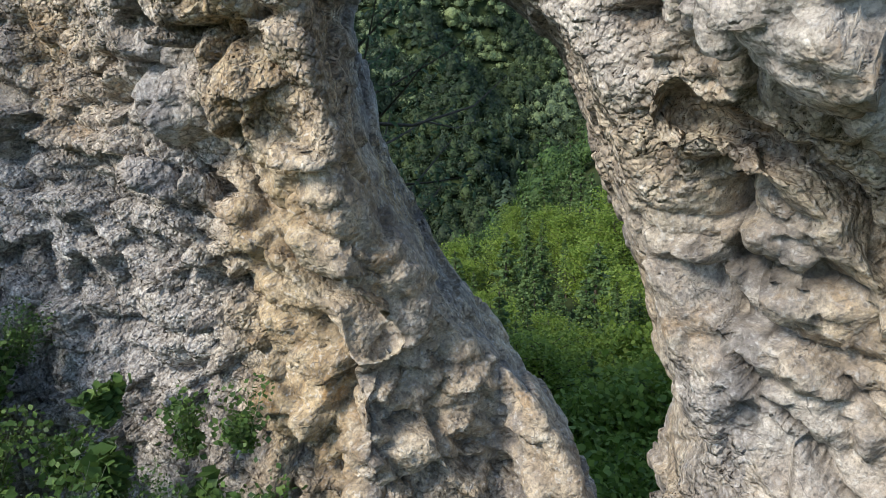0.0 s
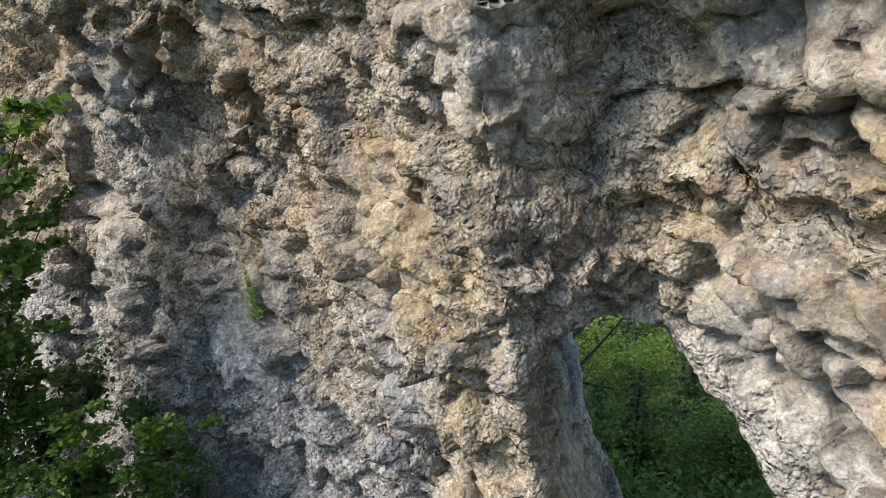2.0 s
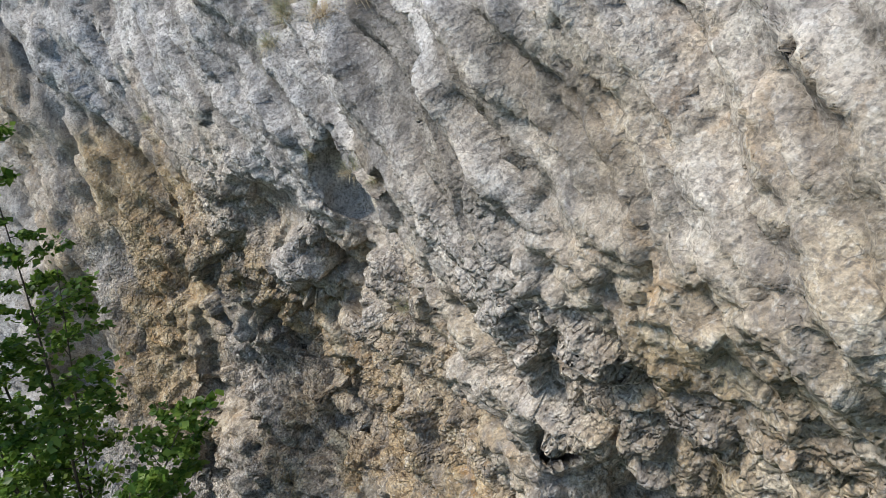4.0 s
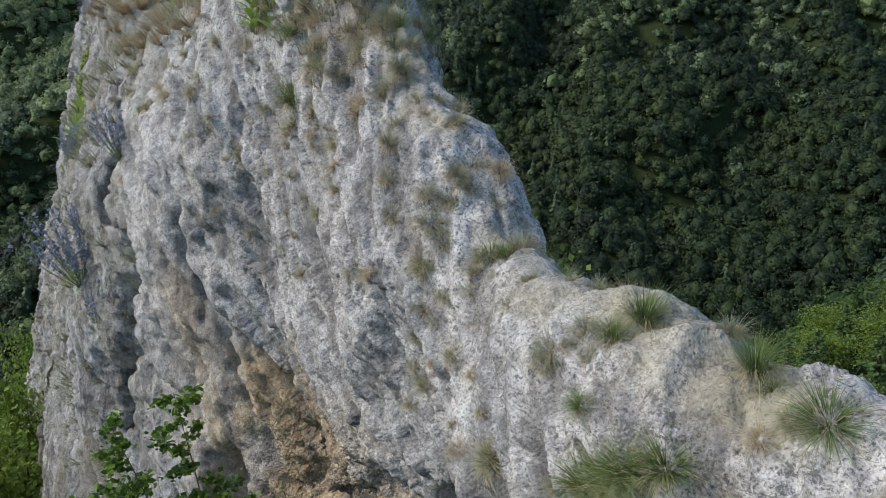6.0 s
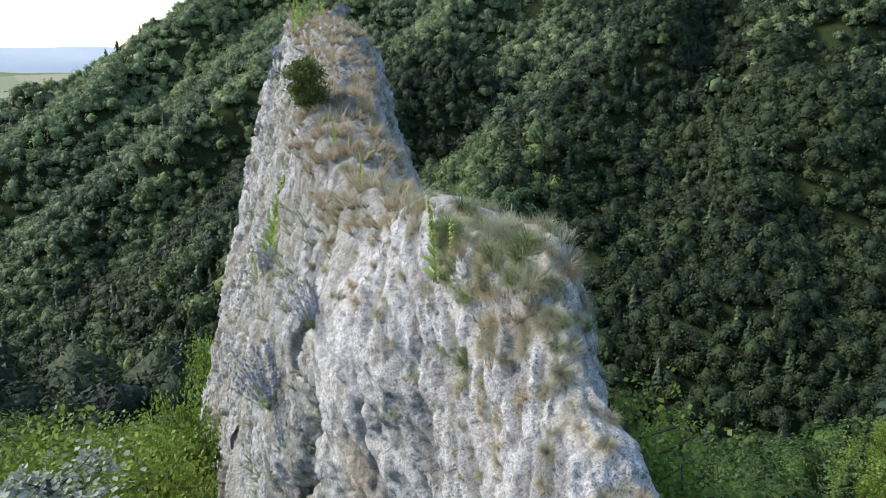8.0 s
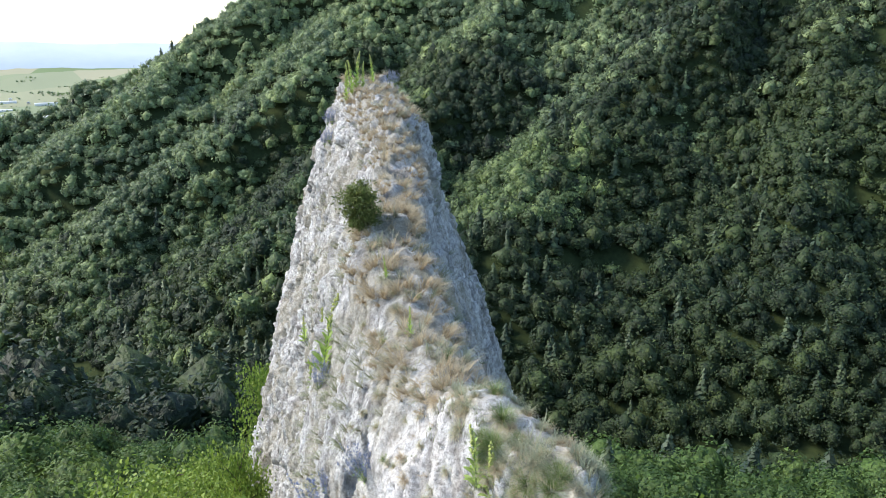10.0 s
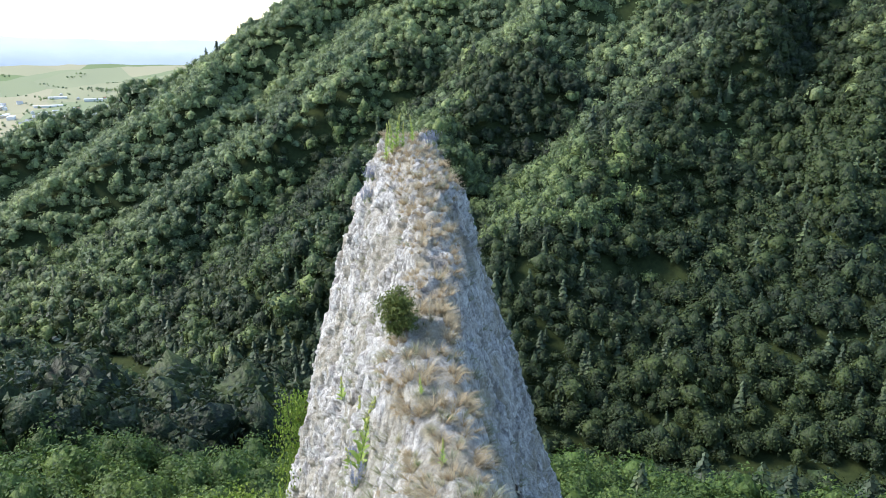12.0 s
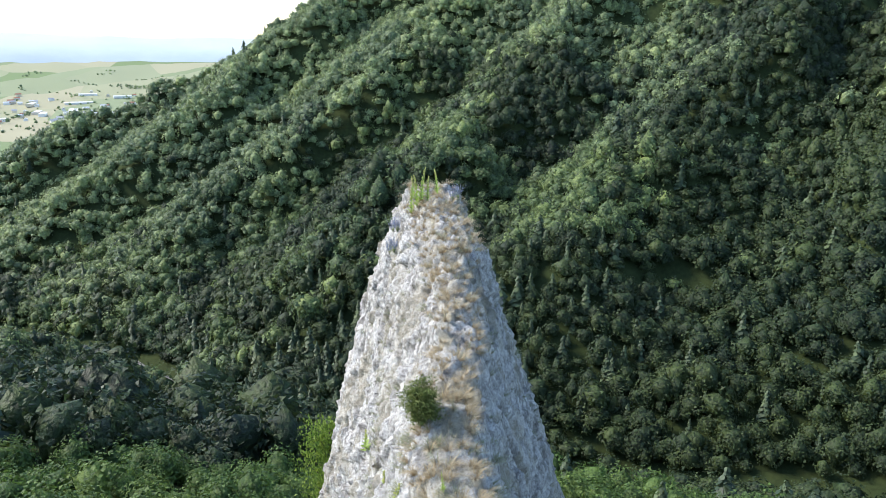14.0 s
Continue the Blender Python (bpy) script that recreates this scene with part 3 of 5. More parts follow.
        plate, seam = facets(lean * np.array([1.1, 0.9, 0.22], np.float32) + 0.5 * bend, 64, 12)
        chip, seam2 = facets(lean * np.array([2.9, 2.6, 1.5], np.float32) + bend, 68, 10)
        move += (1 - 0.6 * top) * (0.42 * plate - 0.16 * seam) + (0.06 + 0.13 * top) * chip - 0.07 * seam2
        recess = np.maximum(recess, 0.8 * seam ** 2.5)
    # solution pits and pockets
    pits = np.clip(grain(np.stack([p[:, 0], (y - 0.75 * z) * 1.6, (y + z) * 0.5], 1), 70) - 0.5, 0, 1)
    holes = np.clip(grain(p * 3.7, 72) - 0.55, 0, 1)
    move -= (1 - low) * 0.36 * pits + (0.25 + 0.3 * low) * 0.30 * holes
    recess = np.maximum(recess, np.clip(holes * 1.6, 0, 0.4))
    warm = blend((5.9 - z + 1.5 * fbm(p * 0.55, 2, 80)) / 2.4) * blend((14 - y) / 3)
    warm = warm * np.clip(0.85 + 0.6 * fbm(p * 0.8, 3, 85), 0.3, 1)
    grey_leg = blend((3.6 - y) / 0.5) * blend((1.7 - z) / 0.8)
    grey_foot = blend((0.4 - z + 0.8 * grain(p * 0.8, 87)) / 1.2) * blend((y - 3.9) / 0.8)
    warm = warm * (1 - 0.25 * grey_leg) * (1 - 0.75 * grey_foot)
    warm = np.maximum(warm, 0.75 * right * blend((z - 0.1) / 0.4) * blend((1.7 - y) / 0.3))
    # denser on the crest and on the crag's right-facing side
    lichen_shade = np.clip(0.42 + 0.3 * (1 - low) + 0.4 * top + 0.5 * blend((y - 30) / 20) * (N[:, 0] > 0), 0, 1) * (1 - 0.75 * warm)
    # the foot's darkness: grey stone, and shade put into its colour
    lichen_shade = np.maximum(lichen_shade, 0.9 * grey_foot)
    soil = blend((N[:, 2] - 0.5) / 0.35) * np.clip(0.4 + fbm(p * 1.5, 2, 90), 0, 1) * 0.8
    soil = np.maximum(soil, 0.5 * blend((y - 12) / 4) * np.clip(2.2 * fbm(p * np.array([0.9, 0.5, 0.5], np.float32), 3, 93) - 0.1, 0, 1))
    return V + N * (move * (0.3 + 0.7 * rim))[:, None], {"ochre": warm, "lichen_shade": lichen_shade, "recess": np.clip(np.maximum(recess, (1 - low) * 0.5 * blend((0.05 - ridged) / 0.25)), 0, 1), "soil": soil, "crag": blend((y - 11) / 5), "pebbly": np.clip((0.12 + low * (1 - 0.85 * right)) * (0.35 + 1.3 * bed), 0, 1)}


ROCKS = []
BLOCKS = (
    ((0.6, -1.2, -4.2), (5.2, 7.7, 4.7), 0.031, 1),
    ((-1.0, 7.5, -4.2), (4.6, 10.3, 4.7), 0.05, 1),
    ((-1.0, -1.2, 4.5), (4.6, 10.3, 11.6), 0.043, 1),
    ((-7.5, 9.9, -6.0), (6.0, 24.6, 13.4), 0.088, 1),
    ((-15.0, 24.0, -22.0), (11.0, 58.0, 16.5), 0.15, 0),
)
for lo, hi, h, fine in BLOCKS:
    V, Q = nets(lo, hi, h)
    V, attrs = weather(V, vertex_normals(V, Q), fine)
    ROCKS.append((V, Q, attrs))
parts, quads, base, allattr = [], [], 0, {}
for V, Q, attrs in ROCKS:
    parts.append(V)
    quads.append(Q + base)
    base += len(V)
    for k, v in attrs.items():
        allattr.setdefault(k, []).append(v)
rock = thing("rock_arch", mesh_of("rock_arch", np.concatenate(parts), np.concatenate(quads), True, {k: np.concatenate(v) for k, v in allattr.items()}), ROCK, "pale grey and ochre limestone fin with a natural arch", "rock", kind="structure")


# ---- terrain ----
def valley_bend(w):
    """How far the valley floor swings towards the rock."""
    return 28 * np.exp(-(w / 160) ** 2) + 92 * np.exp(-((w - 205) / 135) ** 2)


def land(x, y):
    """Height of the ground."""
    x, y = np.asarray(x, float), np.asarray(y, float)
    q = (x - 154) * 0.407 + (y - 318) * 0.914
    w = (x - 154) * -0.914 + (y - 318) * 0.407
    p = np.stack([x.ravel() / 90, y.ravel() / 90, 0 * x.ravel()], 1)
    rough = fbm(p, 3, 200).reshape(x.shape)
    q0 = q
    q = q + valley_bend(w) * blend((260 - q) / 260) * blend((q + 235) / 130)
    floor = -167 - 0.07 * np.clip(w, -300, 800)
    near = floor + 0.473 * np.maximum(-q - 8, 0)
    near = np.minimum(near, -2.5 + 0.12 * (-q0 - 353))
    qc = np.clip(466 - (w - 563) * 1.1, -200, 700) - 46 * np.exp(-((w - 690) / 55) ** 2)
    over = np.maximum(q - qc, 0)
    hill = floor + 0.585 * np.maximum(np.minimum(q, qc) - 10, 0) - 0.7 * over
    z = np.where(q < 0, near, np.maximum(hill, floor))
    away = np.hypot(x, y)
    rib = np.abs(((w + 0.35 * q + 40 * rough + 1000) / 165.0) % 1.0 - 0.5) * 2
    z = z + np.where(q > 0, 36 * (blend(rib) - 0.5), 0) * blend((q - 30) / 120) * blend((qc - q) / 120 + 0.4)
    z = z + rough * 9 * blend((away - 40) / 200) * blend((np.abs(q) - 15) / 60)
    z = z - 13 * np.exp(-((q + 80) / 55) ** 2) * blend((away - 130) / 80) * (q < 0)
    # the side spur beyond the arch
    t = (x - 60) * 0.86 + (y - 30) * 0.51
    d = (x - 60) * -0.51 + (y - 30) * 0.86
    z = z + 35 * np.exp(-(d / 45) ** 2) * blend(t / 80) * blend((420 - t) / 200)
    plain = -214 + 6 * rough + 0.055 * np.clip(away - 2700, 0, 2200)
    far = blend((away - 900) / 250) * blend((w - 560) / 200)
    z = z * (1 - far) + np.maximum(plain, np.where(q > 40, z, plain)) * far
    # bank at the foot of the near face
    z = z + 4.6 * np.exp(-(((x - 0.3) / 2.3) ** 2 + ((y - 7.2) / 2.6) ** 2))
    z = z - 4.5 * np.exp(-(((x - 11) / 7) ** 2 + ((y - 9) / 7) ** 2))
    return z


radii = np.concatenate([np.linspace(0, 30, 46), 30 * (4850 / 30) ** (np.arange(1, 130) / 129)])
turns = np.radians(np.concatenate([np.linspace(-80, 100, 271), np.linspace(100, 280, 61)[1:]]))
R, A = np.meshgrid(radii, turns, indexing="ij")
gx, gy = R * np.sin(A), R * np.cos(A)
gz = land(gx, gy)
nr, na = R.shape
ia, ja = np.meshgrid(np.arange(nr - 1), np.arange(na - 1), indexing="ij")
gq = np.stack([ia * na + ja, ia * na + ja + 1, (ia + 1) * na + ja + 1, (ia + 1) * na + ja], -1).reshape(-1, 4)[:, ::-1]


def ground_material():
    m, nt, bsdf = material("ground")
    co = nt.nodes.new("ShaderNodeTexCoord").outputs["Object"]
    n1 = noise_of(nt, co, 0.35, 7, 0.7)
    n2 = noise_of(nt, co, 9.0, 6, 0.75)
    # dark undergrowth, with the shade between crowns put into its colour
    floor = ramp(nt, n1, [(0.35, (0.022, 0.036, 0.012)), (0.6, (0.042, 0.062, 0.02))])
    floor = mix(nt, ramp(nt, n2, [(0.42, (0, 0, 0)), (0.55, (0.5, 0.5, 0.5))]), floor, (0.035, 0.038, 0.018))
    gb = node(nt, "ShaderNodeBump", Strength=0.8, Distance=0.08)
    nt.links.new(n2, gb.inputs["Height"])
    nt.links.new(gb.outputs[0], bsdf.inputs["Normal"])
    v = node(nt, "ShaderNodeTexVoronoi", Scale=0.0042)
    mp = node(nt, "ShaderNodeMapping", Scale=(1.0, 0.45, 1.0), Rotation=(0, 0, 0.5))
    nt.links.new(co, mp.inputs["Vector"])
    nt.links.new(mp.outputs[0], v.inputs["Vector"])
    sep = nt.nodes.new("ShaderNodeSeparateColor")
    nt.links.new(v.outputs["Color"], sep.inputs[0])
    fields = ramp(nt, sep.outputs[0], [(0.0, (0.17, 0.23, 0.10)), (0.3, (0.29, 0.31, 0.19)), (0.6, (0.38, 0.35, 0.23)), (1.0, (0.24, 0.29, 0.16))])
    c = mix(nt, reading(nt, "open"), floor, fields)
    nt.links.new(c, bsdf.inputs["Base Color"])
    bsdf.inputs["Roughness"].default_value = 0.95
    bsdf.inputs["Specular IOR Level"].default_value = 0.1
    return m


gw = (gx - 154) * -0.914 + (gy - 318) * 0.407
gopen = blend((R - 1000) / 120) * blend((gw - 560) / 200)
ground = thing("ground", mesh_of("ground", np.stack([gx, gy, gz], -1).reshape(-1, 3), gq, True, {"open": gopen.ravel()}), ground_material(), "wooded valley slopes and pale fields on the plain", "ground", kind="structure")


# ---- the woods ----
def ico(level):
    bm = bmesh.new()
    bmesh.ops.create_icosphere(bm, subdivisions=level, radius=1)
    v = np.array([q.co for q in bm.verts])
    f = np.array([[q.index for q in face.verts] for face in bm.faces])
    bm.free()
    return v, f


def crown_leafy(rng, level, cards, card=0.06, clumps=11):
    """A deciduous crown about 1 wide and 1 high: billows that run into each other, covered with leaf sprays."""
    d = rng.normal(size=(clumps, 3))
    d[:, 2] = np.abs(d[:, 2]) * 0.9 - 0.2
    d /= np.linalg.norm(d, axis=1, keepdims=True)
    wide = rng.uniform(0.95, 1.15, 2)
    middle = d * rng.uniform(0.20, 0.31, (clumps, 1))
    size = rng.uniform(0.14, 0.24, clumps)

    def reach(e):
        """Where a ray from the heart leaves the billows."""
        along = e @ middle.T
        inner = size ** 2 - (middle ** 2).sum(1) + along ** 2
        return np.where(inner > 0, along + np.sqrt(np.maximum(inner, 0)), 0.22).max(1)

    v, f = ico(level)
    f = f[v[f].mean(1)[:, 2] > -0.6]
    v = v * (reach(v) * rng.uniform(0.78, 0.92, len(v)))[:, None] * (*wide, 1.15) + (0, 0, 0.42)
    e = rng.normal(size=(cards, 3))
    e[:, 2] = np.abs(e[:, 2]) * 0.9 - 0.3
    e /= np.linalg.norm(e, axis=1, keepdims=True)
    c = e * (reach(e) * rng.uniform(0.84, 1.14, cards))[:, None] * (*wide, 1.15) + (0, 0, 0.42)
    lie = e + rng.normal(size=(cards, 3)) * 0.45 + (0, 0, 0.35)
    a = np.cross(lie, rng.normal(size=(cards, 3)))
    a /= np.linalg.norm(a, axis=1, keepdims=True)
    b = np.cross(lie, a)
    b /= np.linalg.norm(b, axis=1, keepdims=True)
    s = card * rng.uniform(0.6, 1.4, (cards, 1))
    tri = np.stack([c - a * s - b * s * 0.5, c + b * s, c + a * s - b * s * 0.5], 1).reshape(-1, 3)
    return np.concatenate([v, tri]), np.concatenate([f, np.arange(3 * cards).reshape(-1, 3)[:, ::-1] + len(v)])


def crown_fir(rng, sprays_of, width=0.46):
    """A conifer about 0.7 wide and 1.3 high: drooping sprays round a slim heart."""
    n = sprays_of
    h = 0.06 + 1.2 * np.sort(rng.uniform(0, 1, n)) ** 1.15
    turn = rng.uniform(0, 2 * math.pi, n)
    r = (width * (1 - h / 1.32) ** 0.7 + 0.015) * rng.uniform(0.65, 1.15, n)
    out = np.stack([np.cos(turn), np.sin(turn), 0 * turn], 1)
    side = np.stack([-np.sin(turn), np.cos(turn), 0 * turn], 1)
    root = out * (0.25 * r)[:, None] + np.stack([0 * h, 0 * h, h + 0.06], 1)
    tip = out * r[:, None] + np.stack([0 * h, 0 * h, h - 0.35 * r + rng.uniform(-0.03, 0.05, n)], 1)
    w = side * (0.32 * r + 0.02)[:, None]
    mid = 0.35 * root + 0.65 * tip
    tri = np.stack([root, mid - w, tip, mid + w], 1).reshape(-1, 3)
    f = np.concatenate([np.array([(4 * k, 4 * k + 1, 4 * k + 2), (4 * k, 4 * k + 2, 4 * k + 3)]) for k in range(n)])
    ring = 6
    a = 2 * math.pi * np.arange(ring) / ring
    cone = np.concatenate([np.stack([0.55 * width * np.cos(a), 0.55 * width * np.sin(a), 0 * a + 0.04], 1), [(0, 0, 1.28)]])
    cf = np.array([(4 * n + k, 4 * n + (k + 1) % ring, 4 * n + ring) for k in range(ring)])
    return np.concatenate([tri, cone]), np.concatenate([f, cf])


rng = np.random.default_rng(5)


def fin_gap(x, y):
    """Sideways distance from the rock fin."""
    mid = np.interp(y, (-5, 10, 20, 45, 75), (3.2, 1.2, -1.5, -3.0, -9))
    return np.where((y > -4) & (y < 76), np.abs(x - mid), 99)


def scatter(dmin, dmax, step, lo=-36, hi=62):
    """Places for trees in a ring sector, jittered, thinned on open land."""
    out = []
    r = dmin
    while r < dmax:
        n = int(radians(hi - lo) * r / step)
        a = np.radians(lo) + radians(hi - lo) * (np.arange(n) + rng.uniform(0, 1, n)) / n
        rr = r + rng.uniform(-1.3, 1.3, n) * step
        out.append(np.stack([rr * np.sin(a), rr * np.cos(a)], 1))
        r += step * 0.9
    p = np.concatenate(out)
    x, y = p.T
    q = (x - 154) * 0.407 + (y - 318) * 0.914
    w = (x - 154) * -0.914 + (y - 318) * 0.407
    bent = q + valley_bend(w) * blend((260 - q) / 260) * blend((q + 235) / 130)
    keep = ((bent > 7) | (bent < -14)) & (fin_gap(x, y) > 9)
    keep &= ~((np.hypot(x, y) > 1000) & (w > 640))
    qc = np.clip(480 - (w - 563) * 1.1, -200, 700)
    keep &= (q < qc + 25)
    keep &= land(x, y) - 15 < 0.125 * np.hypot(x, y)
    return p[keep]


def forest(name, places, kinds, size, mat, label):
    """All crowns of a far wood in one mesh."""
    z = land(places[:, 0], places[:, 1])
    vs, fs, ts, base = [], [], [], 0
    pick = rng.integers(0, len(kinds), len(places))
    for k, (v, f) in enumerate(kinds):
        sel = pick == k
        n = int(sel.sum())
        if not n:
            continue
        a = rng.uniform(0, 2 * math.pi, n)
        s = size * np.exp(rng.normal(-0.02, 0.2, n))
        tall = rng.uniform(0.85, 1.25, n)
        ca, sa = np.cos(a) * s, np.sin(a) * s
        x = ca[:, None] * v[:, 0] - sa[:, None] * v[:, 1] + places[sel, 0][:, None]
        y = sa[:, None] * v[:, 0] + ca[:, None] * v[:, 1] + places[sel, 1][:, None]
        zz = (s * tall)[:, None] * v[:, 2] + (z[sel] - 0.5)[:, None]
        vs.append(np.stack([x, y, zz], -1).reshape(-1, 3))
        patch = 0.5 + 0.45 * fbm(np.c_[places[sel] / 70, np.zeros(n)].astype(np.float32), 2, 410)
        ts.append(np.repeat(np.clip(patch + rng.normal(0, 0.22, n), 0, 1), len(v)))
        fs.append((f[None] + (np.arange(n) * len(v))[:, None, None]).reshape(-1, 3) + base)
        base += n * len(v)
    return thing(name, mesh_of(name, np.concatenate(vs), np.concatenate(fs), True, {"tone": np.concatenate(ts)}), mat, label, "forest", kind="stuff")


def patches(p, scale, salt):
    """Slow noise over the land, -1 to 1 or so."""
    return fbm(np.c_[p / scale, 0 * p[:, :1]].astype(np.float32), 2, salt)


def along(p):
    """Up the far slope, and along the valley."""
    return (p[:, 0] - 154) * 0.407 + (p[:, 1] - 318) * 0.914, (p[:, 0] - 154) * -0.914 + (p[:, 1] - 318) * 0.407


far = scatter(430, 1120, 6.6)
up, across = along(far)
share = 0.008 + 0.05 * (patches(far, 120, 400) > 0.3) + 0.10 * blend((150 - up) / 100) * blend((across - 60) / 80) + 0.03 * blend((70 - up) / 50)
fir = rng.uniform(size=len(far)) < share
# beyond some 700 m the trees get the leaf colour paled for haze
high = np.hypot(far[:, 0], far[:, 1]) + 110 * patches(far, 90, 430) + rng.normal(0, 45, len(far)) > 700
# picks trees for the shade-darkened leaf colour, more of them to the right
shaded = ~high & (patches(far, 75, 440) + rng.normal(0, 0.35, len(far)) > 0.1 - 1.6 * blend((far[:, 0] - 70) / 220))
forest("high_woods", far[~fir & high & ~shaded], [crown_leafy(rng, 1, 84, 0.064, 9) for k in range(8)], 13.2, HAZY_WOODS, "pale green beech woods high on the far hillside")
forest("far_woods", far[~fir & ~high & ~shaded], [crown_leafy(rng, 1, 105, 0.056, 10) for k in range(8)], 13.2, WOODS, "dense green beech woods on a steep far hillside")
forest("shaded_woods", far[~fir & shaded], [crown_leafy(rng, 1, 105, 0.056, 10) for k in range(8)], 13.2, SHADED_WOODS, "dark green dense hornbeam woods on the lower hillside")
forest("far_firs", far[fir], [crown_fir(rng, 56) for _ in range(4)], 11.0, FIRS, "dark firs among the beeches of the hillside")
mid = scatter(125, 430, 6.4)
up, across = along(mid)
away = np.hypot(mid[:, 0], mid[:, 1])
fir = rng.uniform(size=len(mid)) < 0.05 + 0.30 * blend((across - 60) / 60) * blend((patches(mid, 50, 450) + 0.5) / 0.8) + 0.06 * (away > 330)
young = (away + 25 * patches(mid, 40, 460) < 235) & (across < 90)
forest("lower_woods", mid[~fir & young], [crown_leafy(rng, 1, 260, 0.045, 12) for _ in range(6)], 6.6, BRIGHT, "bright green young broadleaf trees low on the slope")
# the valley's shade is in the leaf colour here too
forest("valley_woods", mid[~fir & ~young], [crown_leafy(rng, 1, 210, 0.045, 12) for _ in range(6)], 12.2, SHADED_WOODS, "green broadleaf trees on the valley slopes")
forest("valley_firs", mid[fir], [crown_fir(rng, 120, 0.42) for _ in range(4)], 9.5, FIRS, "dark firs on the valley slopes")
close = scatter(30, 120, 5.6)
turn = np.degrees(np.arctan2(close[:, 0], close[:, 1]))
close = close[(turn < 38) | (turn > 62)]
close = close[fin_gap(close[:, 0], close[:, 1]) > 14]
forest("slope_woods", close, [crown_leafy(rng, 1, 600, 0.034, 14) for _ in range(5)], 6.6, BRIGHT, "young bright green trees on the near slope")

# hills at the end of the plain, pale blue because haze is in their colour
HAZY = plain_material("hazy_distant_hills", (0.42, 0.49, 0.54), (0.50, 0.56, 0.60), 0.002)
turns = np.radians(np.linspace(-180, 180, 361))
tops = 2 + 10 * np.sin(turns * 9) + 6 * np.sin(turns * 23 + 1) + 3 * np.sin(turns * 57)
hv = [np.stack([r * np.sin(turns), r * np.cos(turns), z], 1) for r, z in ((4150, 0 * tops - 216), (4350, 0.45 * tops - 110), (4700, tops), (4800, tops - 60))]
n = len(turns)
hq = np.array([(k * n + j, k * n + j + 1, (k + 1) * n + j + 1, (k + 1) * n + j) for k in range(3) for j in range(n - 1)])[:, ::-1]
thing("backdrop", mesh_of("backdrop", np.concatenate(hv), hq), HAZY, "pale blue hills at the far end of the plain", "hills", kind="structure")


# ---- plants: builders ----
def frame_of(axis):
    axis = axis / np.linalg.norm(axis)
    side = np.cross(axis, (0.31, 0.95, 0.05))
    side /= np.linalg.norm(side)
    return side, np.cross(axis, side)


def tubes(lines, sides=5):
    """One mesh of tapered tubes; lines: (points (n, 3), radii (n))."""
    vs, fs, base = [], [], 0
    for pts, rad in lines:
        pts = np.asarray(pts, float)
        d = np.gradient(pts, axis=0)
        for k, (p, r) in enumerate(zip(pts, rad)):
            a, b = frame_of(d[k] + 1e-9)
            w = 2 * math.pi * np.arange(sides) / sides
            vs.append(p + r * (np.cos(w)[:, None] * a + np.sin(w)[:, None] * b))
        n = len(pts)
        for k in range(n - 1):
            for s in range(sides):
                fs.append((base + k * sides + s, base + k * sides + (s + 1) % sides, base + (k + 1) * sides + (s + 1) % sides, base + (k + 1) * sides + s))
        base += n * sides
    return np.concatenate(vs), np.array(fs)


def ribbons(rng, n, length, width, spread, droop, foot=0.06, steps=3, lean=(0, 0, 0)):
    """Bent grass blades from one foot. Gives vertices, quads and the way along each blade, 0 to 1."""
    vs, fs, al = [], [], []
    for k in range(n):
        a = rng.uniform(0, 2 * math.pi)
        out = rng.uniform(0.02, 1) ** 0.8 * spread * rng.uniform(0.7, 1.4)
        d = np.array([math.cos(a) * out, math.sin(a) * out, 1.0]) + np.array(lean)
        d /= np.linalg.norm(d)
        side = np.array([-math.sin(a), math.cos(a), 0]) * width * rng.uniform(0.6, 1.3)
        p = np.array([math.cos(a), math.sin(a), 0]) * foot * rng.uniform(0, 1)
        ln = length * rng.uniform(0.45, 1.15)
        for s in range(steps + 1):
            t = s / steps
            w = side * (1 - t) ** 0.6 if s < steps else side * 0.05
            vs += [p - w, p + w]
            al += [t, t]
            d = d + np.array([0, 0, -droop * (0.4 + t) / steps * rng.uniform(0.6, 1.4)])
            d /= np.linalg.norm(d)
            p = p + d * ln / steps
        b = k * 2 * (steps + 1)
        fs += [(b + 2 * s, b + 2 * s + 1, b + 2 * s + 3, b + 2 * s + 2) for s in range(steps)]
    return np.array(vs), np.array(fs), np.array(al)


def grass_material(name, foot, middle, tip):
    m, nt, bsdf = material(name)
    c = ramp(nt, reading(nt, "along"), [(0.0, foot), (0.35, middle), (1.0, tip)])
    rnd = nt.nodes.new("ShaderNodeNewGeometry").outputs["Random Per Island"]
    c = mix(nt, ramp(nt, rnd, [(0.0, (0, 0, 0)), (1.0, (0.4, 0.4, 0.4))]), c, tuple(0.5 * v for v in middle))
    nt.links.new(c, bsdf.inputs["Base Color"])
    bsdf.inputs["Roughness"].default_value = 0.6
    tr = nt.nodes.new("ShaderNodeBsdfTranslucent")
    nt.links.new(c, tr.inputs["Color"])
    mx = nt.nodes.new("ShaderNodeMixShader")
    mx.inputs[0].default_value = 0.3
    nt.links.new(bsdf.outputs[0], mx.inputs[1])
    nt.links.new(tr.outputs[0], mx.inputs[2])
    nt.links.new(mx.outputs[0], nt.nodes["Material Output"].inputs["Surface"])
    return m


GREEN_GRASS = grass_material("green_grass", (0.12, 0.10, 0.05), (0.13, 0.21, 0.05), (0.30, 0.36, 0.12))
DRY_GRASS = grass_material("dry_grass", (0.25, 0.18, 0.115), (0.50, 0.40, 0.25), (0.70, 0.61, 0.42))
